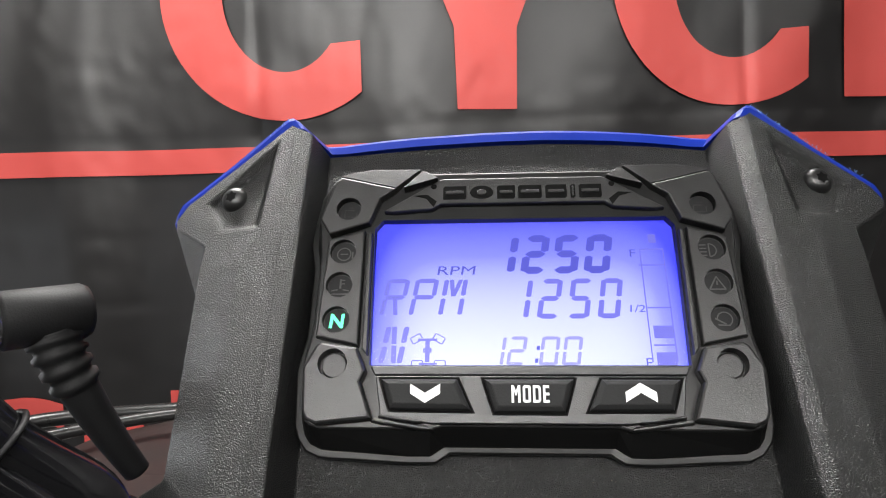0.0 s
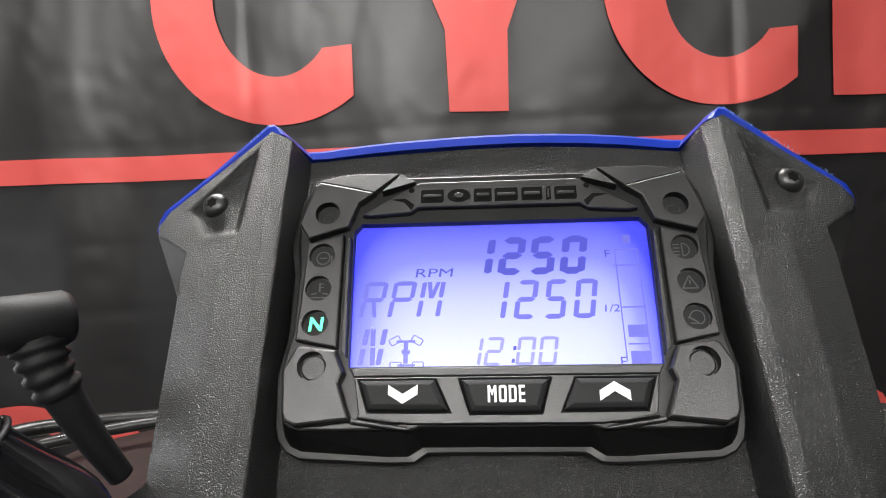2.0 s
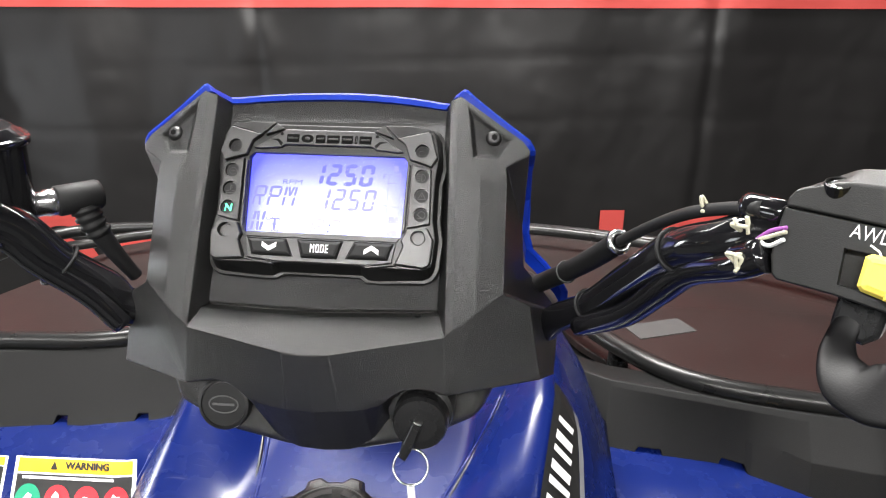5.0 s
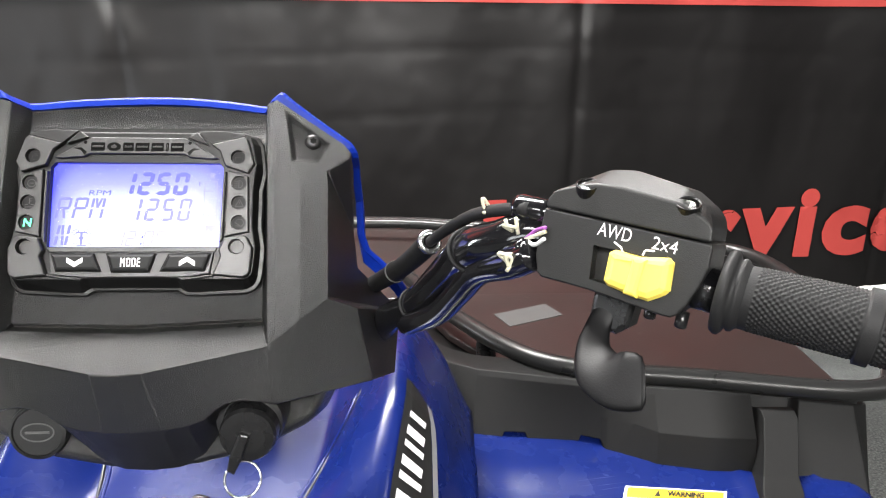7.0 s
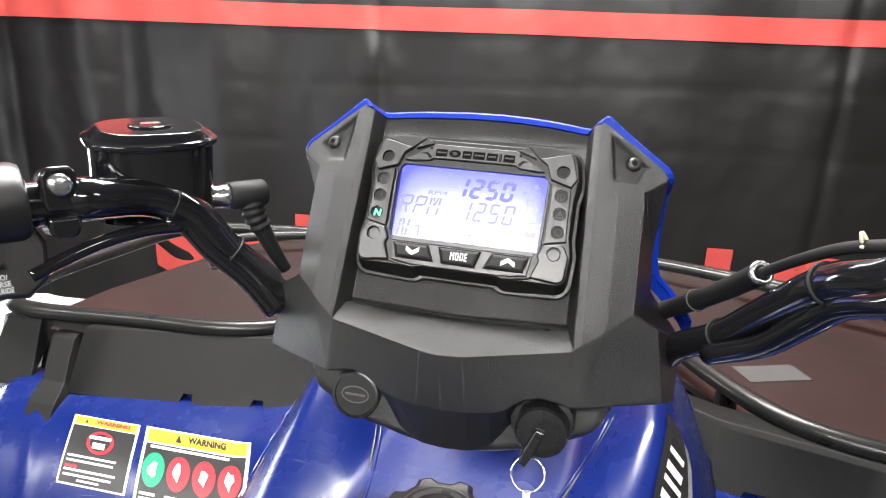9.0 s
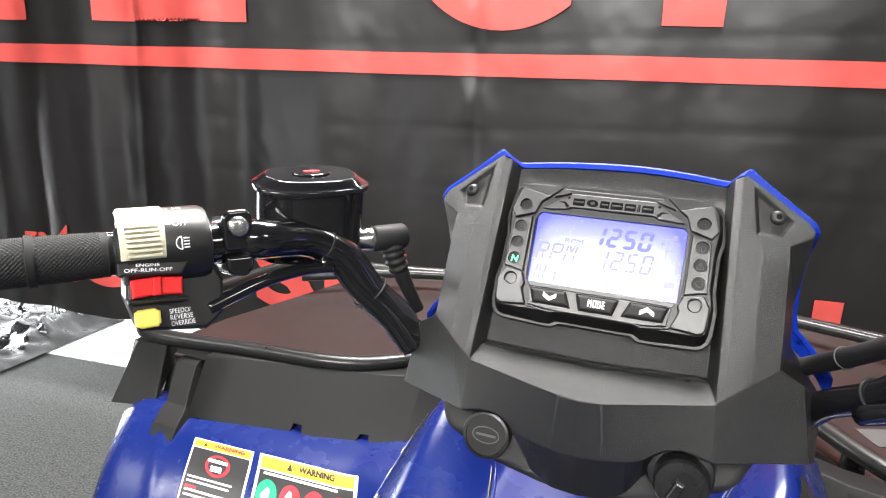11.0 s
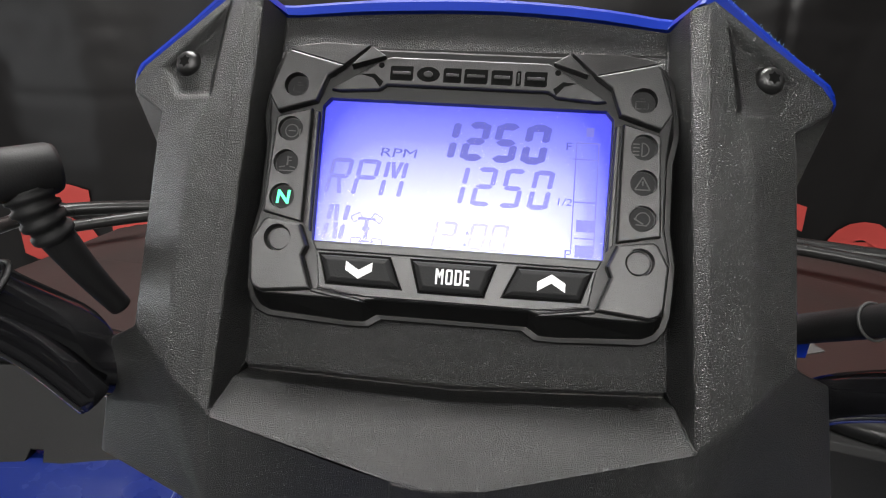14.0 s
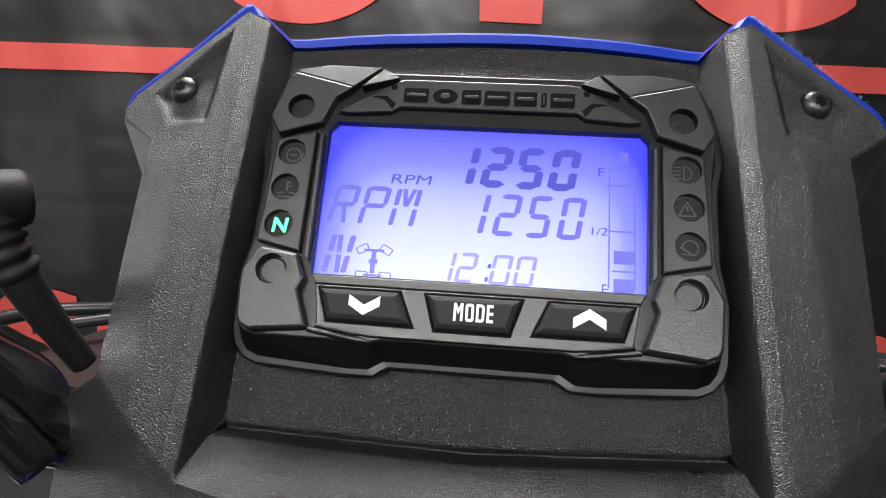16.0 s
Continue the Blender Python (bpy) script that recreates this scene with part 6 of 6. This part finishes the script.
lh("override_button", [(-18.4, -34.6), (-16.5, -33.2), (-8, -33), (-5.2, -34.4), (-5.2, -41), (-7, -43), (-15, -43.4), (-18.4, -41.6)], -4, 4.0, 1.8, YELLOW, sw, "yellow push button")
for k, tx in enumerate(("SPEEDO/", "REVERSE", "OVERRIDE")):
    part("marking", lettering(LH, tx, 0.0 + 0.2 * k, 11.5 + 1.0 * k, -37.6 - 3.6 * k, -34.8 - 3.6 * k, -1.85, 0.0), WHITE_INK, sw)
m = LH @ Matrix.Rotation(radians(-4), 4, "Z")
part("marking", lettering(m, "ENGINE", -15, -3, -9.3, -7.5, 7.7, 0.01), WHITE_INK, sw)
part("marking", lettering(m, "OFF-RUN-OFF", -21, 3.5, -12.2, -10.2, 7.7, 0.01), WHITE_INK, sw)
for tx, ang, x0, x1 in (("HI", 68, 7.5, 12), ("LO", 52, 6.5, 12), ("OFF", 34, 5.5, 13.5)):
    m = LH @ Matrix.Translation((0, 1, -14)) @ Matrix.Rotation(radians(-ang), 4, "X")
    part("marking", lettering(m, tx, x0, x1, -1.8, 1.8, 23.2, 0.01), WHITE_INK, sw)
    bm = bmesh.new()
    sheet(bm, m, [(2.0, -0.4, 23.2), (5.0, -0.4, 23.2), (5.0, 0.4, 23.2), (2.0, 0.4, 23.2)], [(0, 1, 2, 3)])
    part("marking_line", bm, WHITE_INK, sw)
m = LH @ Matrix.Translation((8.0, 1, -14)) @ Matrix.Rotation(radians(-4), 4, "X")
bm = bmesh.new()
tube(bm, [m @ Vector((1 + 3.0 * math.cos(a), 3.6 * math.sin(a), 23.2)) for a in [radians(90 + 180 * i / 14) for i in range(15)]], 0.00035, 6)
tube(bm, [m @ Vector((1, y, 23.2)) for y in (-3.6, 0, 3.6)], 0.00035, 6)
for y in (-2.6, -0.9, 0.9, 2.6):
    tube(bm, [m @ Vector((x, y, 23.2)) for x in (2, 3, 5)], 0.00035, 6)
part("beam_symbol", bm, WHITE_INK, sw)
grip("grip", LH, -27, -125, 12.6, 14.0, -1, -0.4, -0.0, -10)
# clamp, brake reservoir, brake switch and boot
bm = bmesh.new()
plate(bm, LH, [(33, 15), (36, 19), (48, 19.5), (51, 16), (51, 0), (50, -5), (34, -5), (33, 0)][::-1], -28, 3)
CL = part("clamp", bm, GLOSS_BLACK, quad, "gloss black brake clamp", bevel=0.004, segs=4)
bm = bmesh.new()
plate(bm, LH, [(33.5, -8), (50.5, -8), (50, -16), (46, -21), (37, -20.5), (33.5, -16)][::-1], -28, 2)
part("clamp_half", bm, GLOSS_BLACK, CL, bevel=0.004, segs=4)
for y in (9.0,):
    bm = bmesh.new()
    turned(bm, LH @ Matrix.Translation((42, y, 2.0)), [(6.2, 0), (6.2, 3), (5.4, 4.5), (3, 5)], 20)
    part("clamp_bolt", bm, STEEL, CL, "bright clamp bolt", smooth=True)
bm = bmesh.new()
m = LH @ Matrix.Translation((98.5, 0, -34)) @ Matrix.Rotation(radians(-69), 4, "X")
oval = [(38.5 * (abs(math.cos(a)) ** 0.7) * (1 if math.cos(a) > 0 else -1), 25 * (abs(math.sin(a)) ** 0.75) * (1 if math.sin(a) > 0 else -1)) for a in [2 * math.pi * i / 48 for i in range(48)]]
plate(bm, m, [(x * 0.93, y * 0.93) for x, y in oval], -12, 35, 1.0)
res = part("brake_reservoir", bm, GLOSS_BLACK, quad, "gloss black brake fluid reservoir", bevel=0.0008)
bm = bmesh.new()
loft(bm, m, [([(x * k, y * k) for x, y in oval], z) for k, z in ((0.95, 34), (0.99, 34), (1.0, 34.3), (1.0, 36.8), (0.992, 37.4), (0.965, 37.9), (0.93, 38.3), (0.92, 38.6), (0.80, 42.6), (0.785, 42.9), (0.76, 43.1), (0.755, 43.1))])
lid = part("lid", bm, GLOSS_BLACK, res, "gloss black screwed lid", smooth=True)
bm = bmesh.new()
plate(bm, m, ring(28, 8, 0, 0, 13), 42.8, 44.4, 0.8)
part("lid_boss", bm, GLOSS_BLACK, lid)
bm = bmesh.new()
plate(bm, m, ring(24, 2, 0, 0, 6), 44.2, 45.0, 0.3)
part("lid_mark", bm, LABEL_RED, lid)
bm = bmesh.new()
turned(bm, LH @ Matrix.Translation((138, -8, -30)) @ Matrix.Rotation(radians(90), 4, "Y"), [(7.0, -14), (7.4, 0), (8.2, 1), (8.2, 6), (7.2, 7)], 24)
part("fitting", bm, STEEL, res, "bright steel fitting", smooth=True)
bm = bmesh.new()
turned(bm, LH @ Matrix.Translation((144, -8, -30)) @ Matrix.Rotation(radians(90), 4, "Y"), [(8.6, 0), (9.4, 1), (9.4, 24), (8.4, 26), (5, 26.5)], 28)
part("brake_switch", bm, RUBBER, res, "dull black brake light switch", smooth=True)
bm = bmesh.new()
pts = spline([LH @ Vector(p) for p in ((159, -14, -30), (161, -24, -30), (166, -36, -32), (173, -50, -36), (182, -66, -40))], 14)
rs = [0.0078 + (0.0013 if (i // 3) % 2 and i < 24 else 0) - 0.00006 * i for i in range(len(pts))]
tube(bm, pts, rs, 18)
part("cable_boot", bm, RUBBER, res, "ribbed black rubber boot", smooth=True)

# ---- dash fittings: socket cover, ignition switch, key ----
def turned_part(name, m, prof, mat, parent, label="", n=32):
    bm = bmesh.new()
    turned(bm, m, prof, n)
    ob = part(name, bm, mat, parent, label, smooth=True)
    ob.modifiers.new("edges", "EDGE_SPLIT").split_angle = radians(40)
    return ob


PLUG = POD @ Matrix.Translation((-65, -130, -39)) @ Matrix.Rotation(radians(14), 4, "X")
plug = turned_part("socket_cover", PLUG, [(17, -30), (17, 2), (16.4, 4), (14.5, 4.6), (14.2, 3.6), (12.5, 3.6)], SATIN_BLACK, quad, "round black power socket cover")
bm = bmesh.new()
tube(bm, [PLUG @ Vector((9.5 * math.cos(a), 5.5 * math.sin(a), 3.8)) for a in [2 * math.pi * i / 30 for i in range(30)]], 0.0005, 6, closed=True)
box(bm, PLUG, -7, 7, -0.7, 0.7, 3.5, 4.3)
part("raised_symbol", bm, GREY_INK, plug)
bm = bmesh.new()
box(bm, PLUG, -6, 6, 14, 22, -4, 3)
part("hinge_tab", bm, SATIN_BLACK, plug, bevel=0.0012)
IGN = POD @ Matrix.Translation((62, -126, -24)) @ Matrix.Rotation(radians(20), 4, "X")
turned_part("ignition_switch", IGN, [(20, -30), (20, 0), (19, 3), (15, 4), (13.5, 2.5), (9, 2.5)], SATIN_BLACK, quad, "round black ignition switch")
key = base("ignition_key", tuple(IGN @ Vector((0, 0, 6))), "black key with steel ring in the ignition switch", "key")
bm = bmesh.new()
turned(bm, IGN @ Matrix.Translation((1, -3, 0)), [(11, 2), (16.6, 3), (16.2, 13), (15, 15.5), (10, 16.2), (0.2, 16.4)], 32)
plate(bm, IGN @ Matrix.Rotation(radians(-20), 4, "Z"), [(-2.6, -25), (2.0, -26), (3.6, -16), (3.4, 0), (-2.4, 0), (-3.6, -16)], 6, 19, 1.2)
part("key_head", bm, SMOOTH_BLACK, key)
bm = bmesh.new()
c = IGN @ Vector((-5, -34, 8))
tube(bm, [Vector(c) + Vector((0.0104 * math.cos(a), 0.005 * math.sin(a), 0.0092 * math.sin(a))) for a in [2 * math.pi * i / 36 for i in range(36)]], 0.0008, 8, closed=True)
part("key_ring", bm, STEEL, key, "split steel ring", smooth=True)
bm = bmesh.new()
box(bm, Matrix.Translation(Vector(c) + Vector((0.001, -0.003, -0.026))) @ Matrix.Rotation(radians(-4), 4, "Y"), -0.0022, 0.0022, -0.0008, 0.0008, -0.018, 0.016)
part("tag", bm, WHITE_INK, key, "white paper tag")
